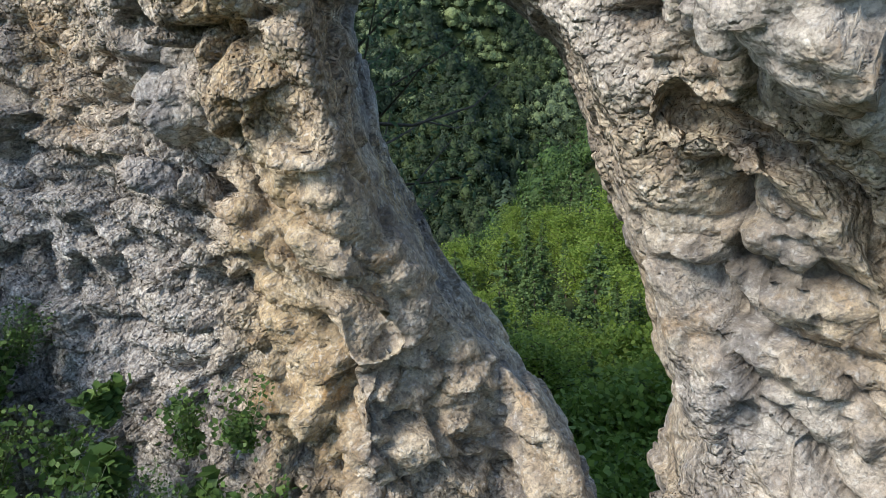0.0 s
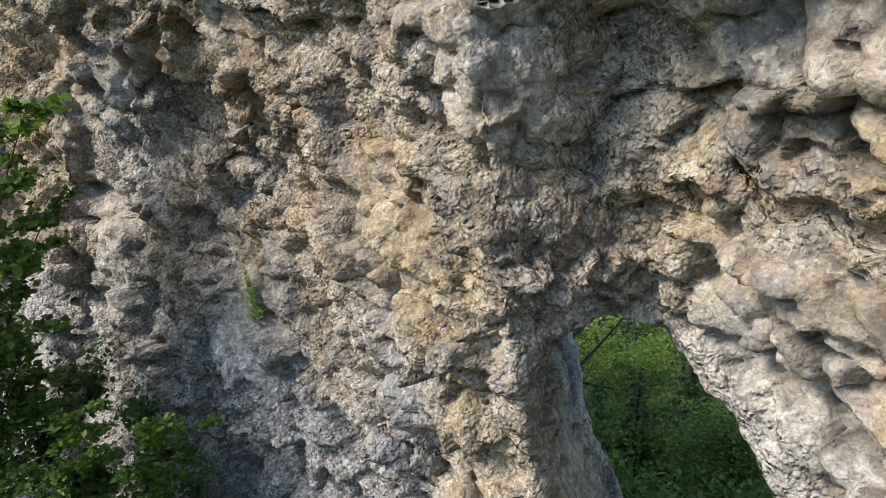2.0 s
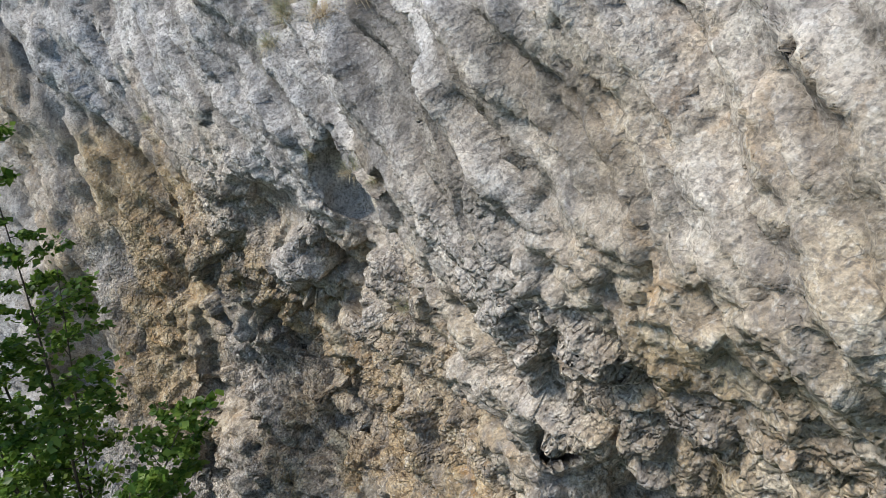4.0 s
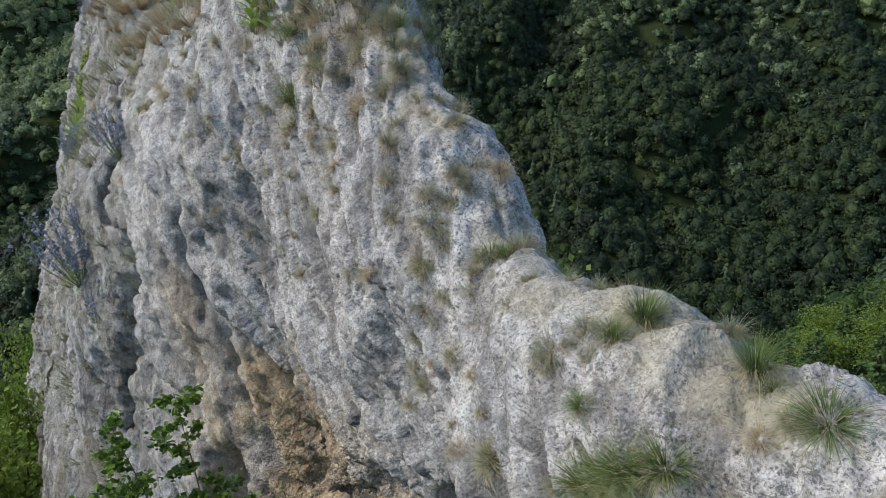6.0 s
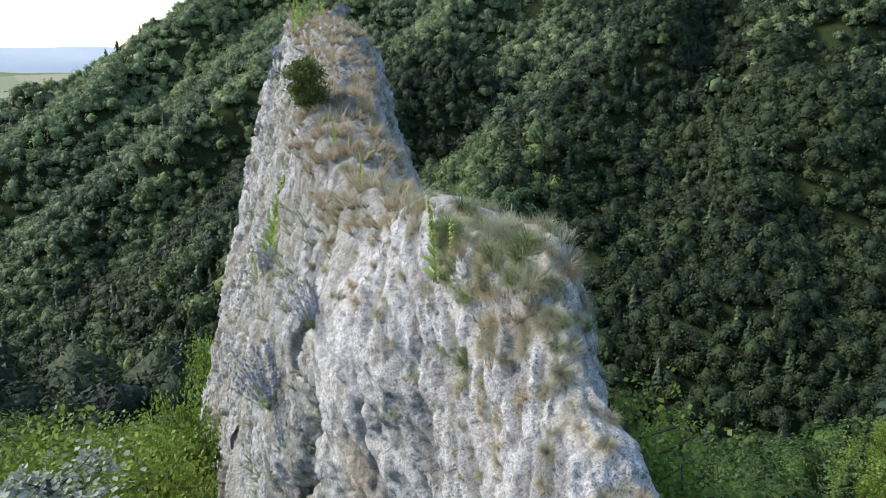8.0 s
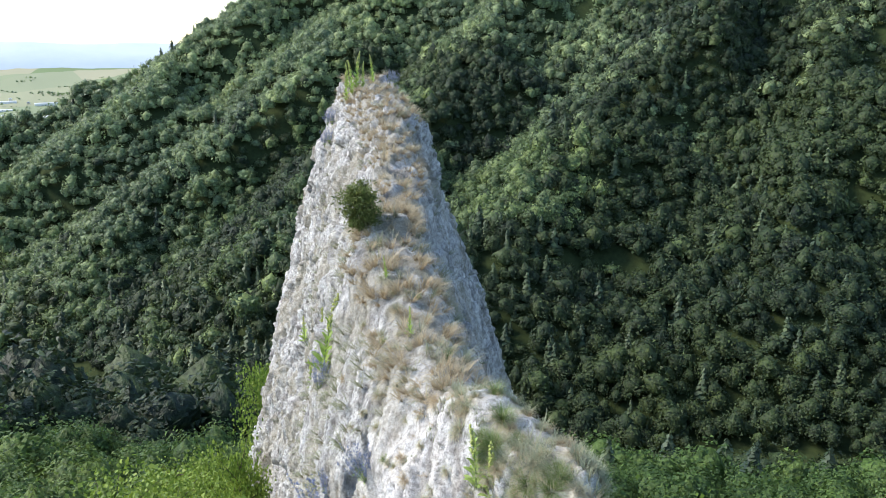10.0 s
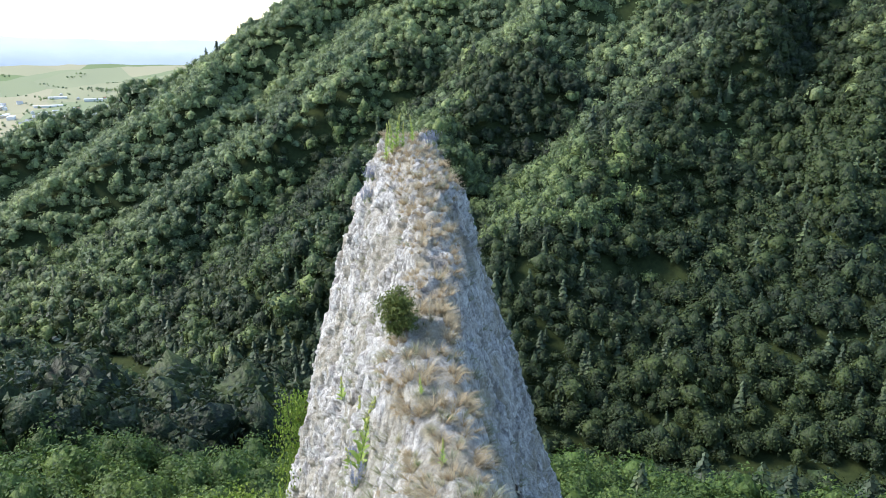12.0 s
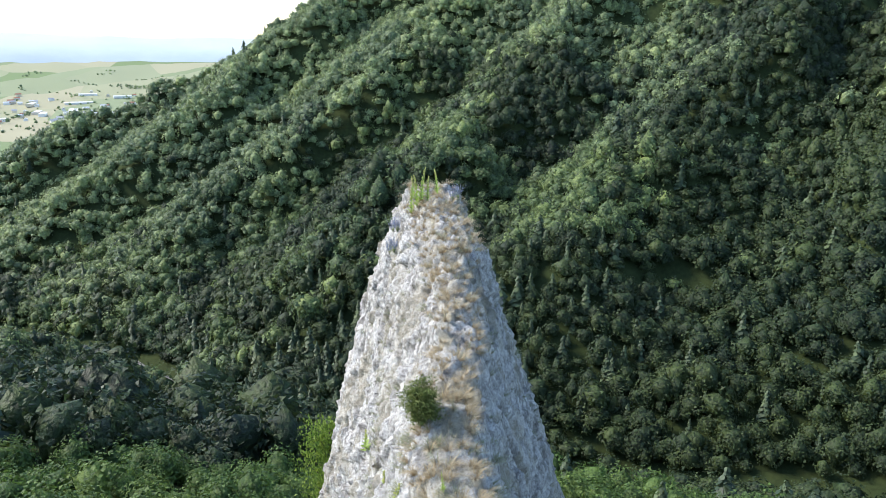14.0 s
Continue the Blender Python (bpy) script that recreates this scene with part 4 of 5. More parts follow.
BLUE_GRASS = grass_material("fescue", (0.20, 0.15, 0.10), (0.33, 0.35, 0.21), (0.56, 0.57, 0.40))


def tuft(rng, name, length, blades, green, label, dry_share=0.6, droop=1.4):
    """A grass tuft: fresh blades that stand up and dead ones that hang from its foot."""
    ob = tagged(new(name), label, "grass", "grass tufts on the rock")
    v, f, al = ribbons(rng, blades, length, 0.0023, 0.9, droop, 0.08, 2)
    part_of(ob, "fresh_grass", mesh_of("fresh_grass", v, f, True, {"along": al}), green)
    v, f, al = ribbons(rng, int(blades * dry_share), length * 0.8, 0.0023, 1.2, 2.6, 0.11, 2)
    part_of(ob, "dead_grass", mesh_of("dead_grass", v, f, True, {"along": al}), DRY_GRASS, "straw-coloured dead blades")
    return ob


def settle(x, y, z, axis, size, turn):
    """A pose for a plant whose stem leaves the rock along axis."""
    up = Vector(axis).normalized()
    return Matrix.Translation((x, y, z)) @ up.to_track_quat("Z", "Y").to_matrix().to_4x4() @ pose(0, 0, 0, 0, 0, turn) @ Matrix.Scale(size, 4)


def copy_at(ob, m, size):
    made = copy_thing(ob, m)
    made.matrix_basis = m
    return made


ROCK_V = np.concatenate([V for V, _, _ in ROCKS])
ROCK_N = np.concatenate([vertex_normals(V, Q) for V, Q, _ in ROCKS])


def on_face(y, z):
    """The rock's near face at (y, z): place and normal."""
    near = np.nonzero((np.abs(ROCK_V[:, 1] - y) < 0.16 + 0.008 * y) & (np.abs(ROCK_V[:, 2] - z) < 0.16 + 0.008 * y) & (ROCK_N[:, 0] < 0.3))[0]
    if not len(near):
        return None
    d = np.hypot(ROCK_V[near, 1] - y, ROCK_V[near, 2] - z) + 0.15 * (ROCK_V[near, 0] - ROCK_V[near, 0].min())
    k = near[np.argmin(d)]
    return ROCK_V[k], ROCK_N[k]


# ---- grass on the rock ----
rng = np.random.default_rng(11)
TUFTS = [
    tuft(rng, "grass_tuft", 0.27, 190, BLUE_GRASS, "grey-green fescue tuft rooted in a rock crack"),
    tuft(rng, "grass_tuft", 0.25, 190, BLUE_GRASS, "grey-green fescue tuft with straw-coloured dead blades", 1.1),
    tuft(rng, "grass_tuft", 0.33, 300, GREEN_GRASS, "lush green grass tuft on a rock ledge", 0.5),
    tuft(rng, "grass_tuft", 0.30, 130, DRY_GRASS, "dry straw-coloured grass tuft hanging from the rock", 1.6, 1.6),
]
used = set()


def plant_tuft(kind, p, n, size):
    axis = (0.75 * n[0], 0.75 * n[1], 0.75 * n[2] + 0.55)
    m = settle(p[0] - 0.02 * n[0], p[1] - 0.02 * n[1], p[2] - 0.02 * n[2], axis, size, rng.uniform(0, 360))
    if kind not in used:
        used.add(kind)
        TUFTS[kind].matrix_basis = m
    else:
        copy_at(TUFTS[kind], m, size)


# on the upper face: along the fin, height
SMALL_TUFTS = ((10.27, 6.59), (8.29, 6.99), (9.28, 7.65), (10.0, 7.86), (10.26, 7.72), (6.28, 7.59), (5.33, 6.94), (4.86, 7.27), (5.85, 6.37), (4.22, 6.26), (5.71, 5.79), (4.84, 5.79), (2.46, 6.03), (2.91, 6.31), (9.11, 4.76), (2.87, 5.78), (10.49, 6.9), (11.44, 7.22), (10.87, 8.03), (9.06, 4.97), (10.41, 8.27), (8.62, 7.2), (8.53, 7.71), (6.19, 7.51), (5.66, 7.17), (5.29, 6.94), (5.77, 6.38), (20.88, 1.67), (18.93, 4.04), (7.0, 5.6))
LARGE_TUFTS = ((7.81, 7.28), (5.81, 7.57), (5.71, 7.2), (3.42, 7.0), (3.93, 5.97), (8.21, 8.24), (8.63, 8.4), (8.43, 9.11), (8.14, 9.49), (7.27, 8.88), (6.29, 8.56), (7.49, 7.94), (3.46, 7.07), (5.09, 7.43), (5.77, 8.08), (7.3, 9.09), (8.02, 9.63), (12.64, 8.7), (14.35, 8.53), (11.0, 8.69), (18.09, 8.05), (18.45, 9.05), (16.93, 9.94))
GREEN_TUFTS = ((2.6, 6.52), (2.45, 6.62), (2.21, 6.76), (2.7, 6.44), (2.35, 6.66), (2.2, 7.4), (3.03, 7.43), (1.62, 7.26), (1.24, 6.81))
HANGING_TUFTS = ((1.82, 6.6), (1.75, 6.62), (1.08, 6.46), (1.0, 6.52), (1.3, 6.75), (3.88, 5.95), (2.5, 6.5))
for places, kinds, lo, hi in ((SMALL_TUFTS, (0, 1), 0.4, 0.65), (LARGE_TUFTS, (0, 1, 3), 0.75, 1.1), (GREEN_TUFTS, (2,), 0.8, 1.05), (HANGING_TUFTS, (3, 1), 0.85, 1.15)):
    for k, (y, z) in enumerate(places):
        found = on_face(y, z)
        if found:
            plant_tuft(kinds[k % len(kinds)], *found, rng.uniform(lo, hi))
# on the crest, thick on the high ledge and thinner along the fin
ledge = blend((ROCK_V[:, 2] - crest_z(ROCK_V[:, 1]) + 1.5) / 0.9) * blend((ROCK_N[:, 2] - 0.12) / 0.4) * (ROCK_V[:, 1] > 0.6)


def strewn(y0, y1, count, power=1.0):
    pick = np.nonzero((ROCK_V[:, 1] > y0) & (ROCK_V[:, 1] < y1) & (ledge > 0.15))[0]
    w = ledge[pick] ** power
    return rng.choice(pick, count, False, w / w.sum())


upper = np.nonzero((ROCK_V[:, 1] > 4.5) & (ROCK_V[:, 1] < 16) & (ROCK_V[:, 2] > crest_z(ROCK_V[:, 1]) - 4.2) & (ROCK_V[:, 2] < crest_z(ROCK_V[:, 1]) - 0.8) & (ROCK_N[:, 0] < -0.2))[0]
share = blend((ROCK_V[upper, 2] - crest_z(ROCK_V[upper, 1]) + 4.6) / 3.4) * (0.08 + np.clip(grain((ROCK_V[upper] * 1.3).astype(np.float32), 140), 0, 1))
for k in rng.choice(upper, 62, False, share / share.sum()):
    plant_tuft(int(rng.choice(4, p=(0.45, 0.35, 0.05, 0.15))), ROCK_V[k], ROCK_N[k], rng.uniform(0.4, 0.85))
for y0, y1, count, lo, hi in ((0.8, 5.0, 44, 0.4, 0.85), (5.0, 8.2, 34, 0.6, 1.0), (8.2, 13.2, 95, 0.8, 1.35), (13.2, 20.0, 30, 0.8, 1.3)):
    for k in strewn(y0, y1, count):
        plant_tuft(int(rng.choice(4, p=(0.38, 0.30, 0.14, 0.18))), ROCK_V[k], ROCK_N[k], rng.uniform(lo, hi))


def sward(name, picks, blades, lo, hi, width, mat, label):
    """Uncounted small tufts in one mesh."""
    mv, mf, ma, mb = [], [], [], 0
    for k in picks:
        n = ROCK_N[k]
        v, f, al = ribbons(rng, blades, rng.uniform(lo, hi), width, 0.8, 1.2, 0.12, 2, (0.8 * n[0], 0.8 * n[1], 0))
        mv.append(v + ROCK_V[k] - 0.02 * n)
        mf.append(f + mb)
        ma.append(al)
        mb += len(v)
    thing(name, mesh_of(name, np.concatenate(mv), np.concatenate(mf), True, {"along": np.concatenate(ma)}), mat, label, "grass", kind="stuff")


flank = np.nonzero((ROCK_V[:, 1] > 13) & (ROCK_V[:, 1] < 50.5) & (ROCK_V[:, 2] > crest_z(ROCK_V[:, 1]) - 12) & (ROCK_N[:, 1] < 0.5))[0]
patchy = grain((ROCK_V[flank] * 0.5).astype(np.float32), 120) + 0.5 * (ROCK_N[flank, 2] > 0.25)
flank = flank[patchy > 0.15]
sward("crag_grass", np.concatenate([strewn(13.0, 24.0, 150), strewn(24.0, 50.5, 420)]), 36, 0.35, 0.75, 0.013, DRY_GRASS, "straw-coloured grass along the crest of the crag")
sward("flank_grass", rng.choice(flank, 560, False), 18, 0.35, 0.75, 0.014, BLUE_GRASS, "thin grey-green grass on the flanks of the crag")
lip = np.nonzero((ROCK_V[:, 1] > 7.2) & (ROCK_V[:, 1] < 13.8) & (ROCK_V[:, 2] > crest_z(ROCK_V[:, 1]) - 1.9 + 0.5 * grain((ROCK_V * 0.9).astype(np.float32), 130)) & (ROCK_N[:, 0] < 0.6))[0]
sward("lip_grass", rng.choice(lip, 40, False), 24, 0.12, 0.22, 0.006, BLUE_GRASS, "grey-green grass spilling over the lip of the rock")
sward("lip_straw", rng.choice(lip, 30, False), 24, 0.12, 0.22, 0.006, DRY_GRASS, "dry reddish straw on the lip of the rock")
for k in rng.choice(lip, 48, False):
    plant_tuft(int(rng.choice(4, p=(0.5, 0.32, 0.08, 0.1))), ROCK_V[k], ROCK_N[k], rng.uniform(0.8, 1.25))
# a mat of grass on the high ledge
mv, mf, ma, mb = [], [], [], 0
for k in strewn(8.0, 13.4, 170):
    v, f, al = ribbons(rng, 16, rng.uniform(0.16, 0.34), 0.009, 0.7, 0.9, 0.12, 3)
    mv.append(v + ROCK_V[k] - (0, 0, 0.02))
    mf.append(f + mb)
    ma.append(al)
    mb += len(v)
thing("ledge_grass", mesh_of("ledge_grass", np.concatenate(mv), np.concatenate(mf), True, {"along": np.concatenate(ma)}), BLUE_GRASS, "thick pale grass on the flat top of the rock", "grass", kind="stuff")


# ---- flowering plants ----
MULLEIN_LEAF = leaf_material("mullein_leaf", (0.26, 0.37, 0.08), (0.35, 0.49, 0.11), (0.45, 0.57, 0.17), 0.3, by_object=True)
MULLEIN_FLOWER = plain_material("mullein_spike", (0.30, 0.36, 0.10), (0.55, 0.55, 0.16), 60.0)
BLUE_FLOWER = leaf_material("blue_flower", (0.20, 0.23, 0.34), (0.28, 0.31, 0.44), (0.40, 0.42, 0.52), 0.2)
GREY_STEM = leaf_material("grey_green_stem", (0.14, 0.18, 0.11), (0.20, 0.25, 0.15), (0.28, 0.32, 0.20), 0.2)


def leaf_blade(length, width, curve, steps=5):
    """A pointed leaf along +x, folded on its midrib."""
    vs, fs = [], []
    for s in range(steps + 1):
        t = s / steps
        w = width * math.sin(math.pi * min(t * 0.92 + 0.08, 1)) ** 0.8
        x, z = length * t * (1 - 0.15 * t * t), length * (0.35 * t - curve * t * t)
        vs += [(x, -w, z + 0.25 * w), (x, 0, z), (x, w, z + 0.25 * w)]
    for s in range(steps):
        b = 3 * s
        fs += [(b, b + 1, b + 4, b + 3), (b + 1, b + 2, b + 5, b + 4)]
    return np.array(vs), np.array(fs)


def mullein(rng, height):
    ob = tagged(new("mullein"), "tall yellow-green mullein with a flower spike, growing on rock", "plant", "mulleins on the rock")
    lean = rng.uniform(-0.06, 0.06, 2)
    n = 9
    line = [(lean[0] * t * t * height, lean[1] * t * t * height, t * height) for t in np.linspace(0, 1, n)]
    v, f = tubes([(line, np.linspace(0.014, 0.005, n))], 6)
    part_of(ob, "stem", mesh_of("stem", v, f), GREY_STEM)
    vs, fs, base = [], [], 0
    iv, jf = ico(1)
    for k in range(70):
        t = rng.uniform(0.55, 1.0)
        a = rng.uniform(0, 2 * math.pi)
        r = 0.03 * (1.25 - t) / 0.5 + 0.008
        c = np.array([lean[0] * t * t * height + r * math.cos(a), lean[1] * t * t * height + r * math.sin(a), t * height])
        vs.append(iv * rng.uniform(0.015, 0.028) + c)
        fs.append(jf + base)
        base += len(iv)
    part_of(ob, "flower_spike", mesh_of("flower_spike", np.concatenate(vs), np.concatenate(fs)), MULLEIN_FLOWER, "pale yellow flower spike")
    v, f = leaf_blade(0.34, 0.055, 0.35)
    leaf = mesh_of("leaf", v, f)
    for k in range(30):
        t = (k / 30) ** 1.1 * 0.7
        o = part_of(ob, "leaf", leaf, MULLEIN_LEAF)
        o.matrix_basis = pose(lean[0] * t * t * height, lean[1] * t * t * height, t * height + 0.02, 0, -28 - 30 * t, k * 137.5) @ Matrix.Scale((1.15 - 0.9 * t) * rng.uniform(0.8, 1.15), 4)
    return ob


def bugloss(rng, stems, height):
    ob = tagged(new("bugloss"), "grey-green bugloss with many slender blue flower spikes", "plant", "blue flowers on the rock")
    lines, fv, ff, fb, lv, lf, lb = [], [], [], 0, [], [], 0
    for k in range(stems):
        a = rng.uniform(0, 2 * math.pi)
        out = rng.uniform(0.1, 0.7)
        h = height * rng.uniform(0.6, 1.1)
        pts = [np.array([math.cos(a) * out * h * t ** 0.8 * 0.8, math.sin(a) * out * h * t ** 0.8 * 0.8, h * t * (1 - 0.12 * out * t)]) for t in np.linspace(0, 1, 6)]
        lines.append((pts, np.linspace(0.006, 0.002, 6)))
        for _ in range(46):
            t = rng.uniform(0.35, 1.0)
            p = pts[min(int(t * 5), 4)] * (1 - (t * 5) % 1) + pts[min(int(t * 5) + 1, 5)] * ((t * 5) % 1)
            e = rng.normal(size=(2, 3)) * 0.013
            c = p + rng.normal(size=3) * 0.012
            fv.append(np.array([c - e[0], c + e[1], c + e[0], c - e[1]]))
            ff.append((fb, fb + 1, fb + 2, fb + 3))
            fb += 4
        for _ in range(14):
            t = rng.uniform(0.02, 0.55)
            p = pts[min(int(t * 5), 4)]
            d = rng.normal(size=3)
            d[2] = abs(d[2])
            d *= rng.uniform(0.05, 0.10) / np.linalg.norm(d)
            w = np.cross(d, (0, 0, 1)) * 0.12
            lv.append(np.array([p - w, p + w, p + d + w * 0.2, p + d - w * 0.2]))
            lf.append((lb, lb + 1, lb + 2, lb + 3))
            lb += 4
    v, f = tubes(lines, 3)
    tagged(part_of(ob, "stalk", mesh_of("stalk", v, f), GREY_STEM), kind="stuff")
    part_of(ob, "blossom", mesh_of("blossom", np.concatenate(fv), np.array(ff), False), BLUE_FLOWER, "blue flowers")
    part_of(ob, "foliage", mesh_of("foliage", np.concatenate(lv), np.array(lf), False), MULLEIN_LEAF)
    return ob


def put_plant(ob, spot, size, tilt=(0, 0), turn=0.0):
    x, y, z = spot
    ob.matrix_basis = pose(x, y, z, tilt[0], tilt[1], turn) @ Matrix.Scale(size, 4)


def face_spot(y, z, sink=0.03):
    p, n = on_face(y, z)
    return (p[0] + sink, p[1], p[2] - 0.02), n


def crest_spot(x, y):
    k = np.argmin(np.hypot(ROCK_V[:, 0] - x, ROCK_V[:, 1] - y) - 0.5 * ROCK_V[:, 2] * (np.hypot(ROCK_V[:, 0] - x, ROCK_V[:, 1] - y) < 0.25))
    return tuple(ROCK_V[k] - (0, 0, 0.03))


first = mullein(rng, 1.45)
put_plant(first, face_spot(10.1, 9.55)[0], 1.0, (2, -3))
second = mullein(rng, 1.2)
put_plant(second, face_spot(9.75, 9.5)[0], 1.0, (-1, 4), 60)
for (y, z), size in (((21.6, 6.6), 2.0), ((6.47, -0.10), 0.5), ((5.9, 0.75), 0.28), ((22.3, 7.6), 0.7), ((37.5, 1.0), 1.3), ((26.0, 5.5), 1.5), ((24.5, 4.6), 1.0)):
    s, n = face_spot(y, z)
    o = copy_thing(first if size > 0.9 else second, Matrix())
    put_plant(o, s, size, (rng.uniform(-5, 5), -10), rng.uniform(0, 360))
for x, y, size in ((-3.7, 45.8, 1.3), (-3.4, 46.0, 1.5), (-3.0, 46.4, 1.6), (-2.6, 46.3, 1.2), (-3.9, 47.0, 1.1), (-1.9, 46.8, 1.2), (-0.9, 16.5, 0.6), (-1.5, 19.5, 0.5)):
    o = copy_thing(first, Matrix())
    put_plant(o, crest_spot(x, y), size, (rng.uniform(-6, 6), rng.uniform(-6, 6)), rng.uniform(0, 360))
blue = bugloss(rng, 26, 1.15)
k = np.argmin(np.linalg.norm(ROCK_V - (-3.2, 16.2, 4.2), axis=1))
put_plant(blue, tuple(ROCK_V[k]), 1.6, (6, -20), 20)
for (y, z), size in (((15.2, 3.4), 1.15), ((13.9, 7.3), 0.9), ((16.5, 5.2), 0.8), ((20.5, 6.4), 0.9), ((23.0, 6.0), 0.8)):
    found = on_face(y, z)
    if found:
        o = copy_thing(blue, Matrix())
        put_plant(o, tuple(found[0]), size, (rng.uniform(-5, 8), -18), rng.uniform(0, 360))
for x, y in ((-4.9, 45.5), (-5.2, 46.2), (-4.8, 47.0), (-5.0, 47.6), (-0.9, 46.0), (-0.6, 46.6)):
    o = copy_thing(blue, Matrix())
    put_plant(o, crest_spot(x, y), 0.9, (0, -8), rng.uniform(0, 360))


# ---- bushes and near trees ----
def limbs_of(rng, height, radius, count, kind):
    """Trunk and limbs as lines, and the outer points of the limbs with the way they point."""
    lines, tips = [], []
    sway = rng.normal(size=2) * 0.02 * height
    trunk = [np.array([sway[0] * t * t, sway[1] * t * t, height * (0.96 if kind == "fir" else 0.8) * t]) for t in np.linspace(0, 1, 8)]
    lines.append((trunk, np.linspace(0.020, 0.004, 8) * height))
    for k in range(count):
        if kind == "fir":
            t = 0.10 + 0.88 * (k + rng.uniform(0, 1)) / count
            reach = radius * (1.02 - t) ** 0.8 * rng.uniform(0.7, 1.1)
            rise = rng.uniform(-0.12, 0.18)
        else:
            t = 0.22 + 0.74 * (k + rng.uniform(0, 1)) / count
            reach = radius * math.sqrt(max(0.05, 1 - ((t - 0.55) / 0.52) ** 2)) * rng.uniform(0.6, 1.15)
            rise = rng.uniform(0.0, 0.7)
        a = k * 2.4 + rng.uniform(-0.5, 0.5)
        root = np.array([sway[0] * t * t, sway[1] * t * t, height * 0.96 * t * (0.85 if kind != "fir" else 1)])
        d = np.array([math.cos(a), math.sin(a), rise])
        bend = -0.22 if kind == "fir" else 0.12
        pts = [root + d * reach * s + np.array([0, 0, bend * reach * s * s]) for s in np.linspace(0, 1, 4)]
        lines.append((pts, np.linspace(0.006, 0.0015, 4) * height * (1.1 - 0.6 * t)))
        tips.append((pts, d))
    return lines, tips


def sprays(rng, tips, per, size, flat=0.5, scatter=0.18, start=0.25, shape="leaf"):
    """Leaf sprays along limbs: small pointed quads, mostly lying flat."""
    total = len(tips) * per
    vs = np.zeros((total, 4, 3))
    k = 0
    for pts, d in tips:
        pts = np.array(pts)
        reach = np.linalg.norm(pts[-1] - pts[0])
        t = start + (1 - start) * rng.uniform(0, 1, per) ** 0.7
        i = np.minimum((t * 3).astype(int), 2)
        fr = (t * 3 - i)[:, None]
        c = pts[i] * (1 - fr) + pts[i + 1] * fr
        c = c + rng.normal(size=(per, 3)) * scatter * reach * np.array([1, 1, 0.55])
        u = rng.normal(size=(per, 3)) * np.array([1, 1, flat]) + 0.8 * d
        u /= np.linalg.norm(u, axis=1, keepdims=True)
        w = np.cross(u, rng.normal(size=(per, 3)) * np.array([flat, flat, 0.3]) + (0, 0, 1))
        w /= np.linalg.norm(w, axis=1, keepdims=True) + 1e-9
        s = size * rng.uniform(0.55, 1.35, (per, 1))
        wide = 0.42 if shape == "leaf" else 0.16
        vs[k:k + per, 0] = c - u * s * 0.5
        vs[k:k + per, 1] = c + w * s * wide
        vs[k:k + per, 2] = c + u * s * 0.6 - (0, 0, 0.12) * s
        vs[k:k + per, 3] = c - w * s * wide
        k += per
    return vs.reshape(-1, 3), np.arange(total * 4).reshape(-1, 4)


SPRING = leaf_material("hornbeam_leaves", (0.11, 0.18, 0.030), (0.19, 0.285, 0.045), (0.31, 0.40, 0.08), 0.4)
BUSH = leaf_material("shrub_leaves", (0.06, 0.13, 0.022), (0.125, 0.225, 0.035), (0.27, 0.38, 0.07), 0.4, 0.4)
LARCH = leaf_material("larch_needles", (0.09, 0.15, 0.05), (0.13, 0.21, 0.07), (0.19, 0.28, 0.10), 0.3)
JUNIPER = leaf_material("juniper_needles", (0.08, 0.11, 0.028), (0.13, 0.165, 0.042), (0.21, 0.235, 0.065), 0.25)
PINE = leaf_material("pine_needles", (0.08, 0.13, 0.06), (0.11, 0.17, 0.08), (0.15, 0.22, 0.10), 0.35)


def tree(rng, name, height, radius, limbs, per, leaf, mat, label, kind="round", shape="leaf", group="", category="tree", flat=0.5, scatter=0.18):
    ob = tagged(new(name), label, category, group)
    lines, tips = limbs_of(rng, height, radius, limbs, kind)
    v, f = tubes(lines[:1], 5)
    part_of(ob, "trunk", mesh_of("trunk", v, f), BARK)
    v, f = tubes(lines[1:], 3)
    tagged(part_of(ob, "branchwork", mesh_of("branchwork", v, f), BARK), kind="stuff")
    v, f = sprays(rng, tips, per, leaf, flat, scatter, 0.2, shape)
    part_of(ob, "crown", mesh_of("crown", v, f, False), mat)
    return ob


rng = np.random.default_rng(23)
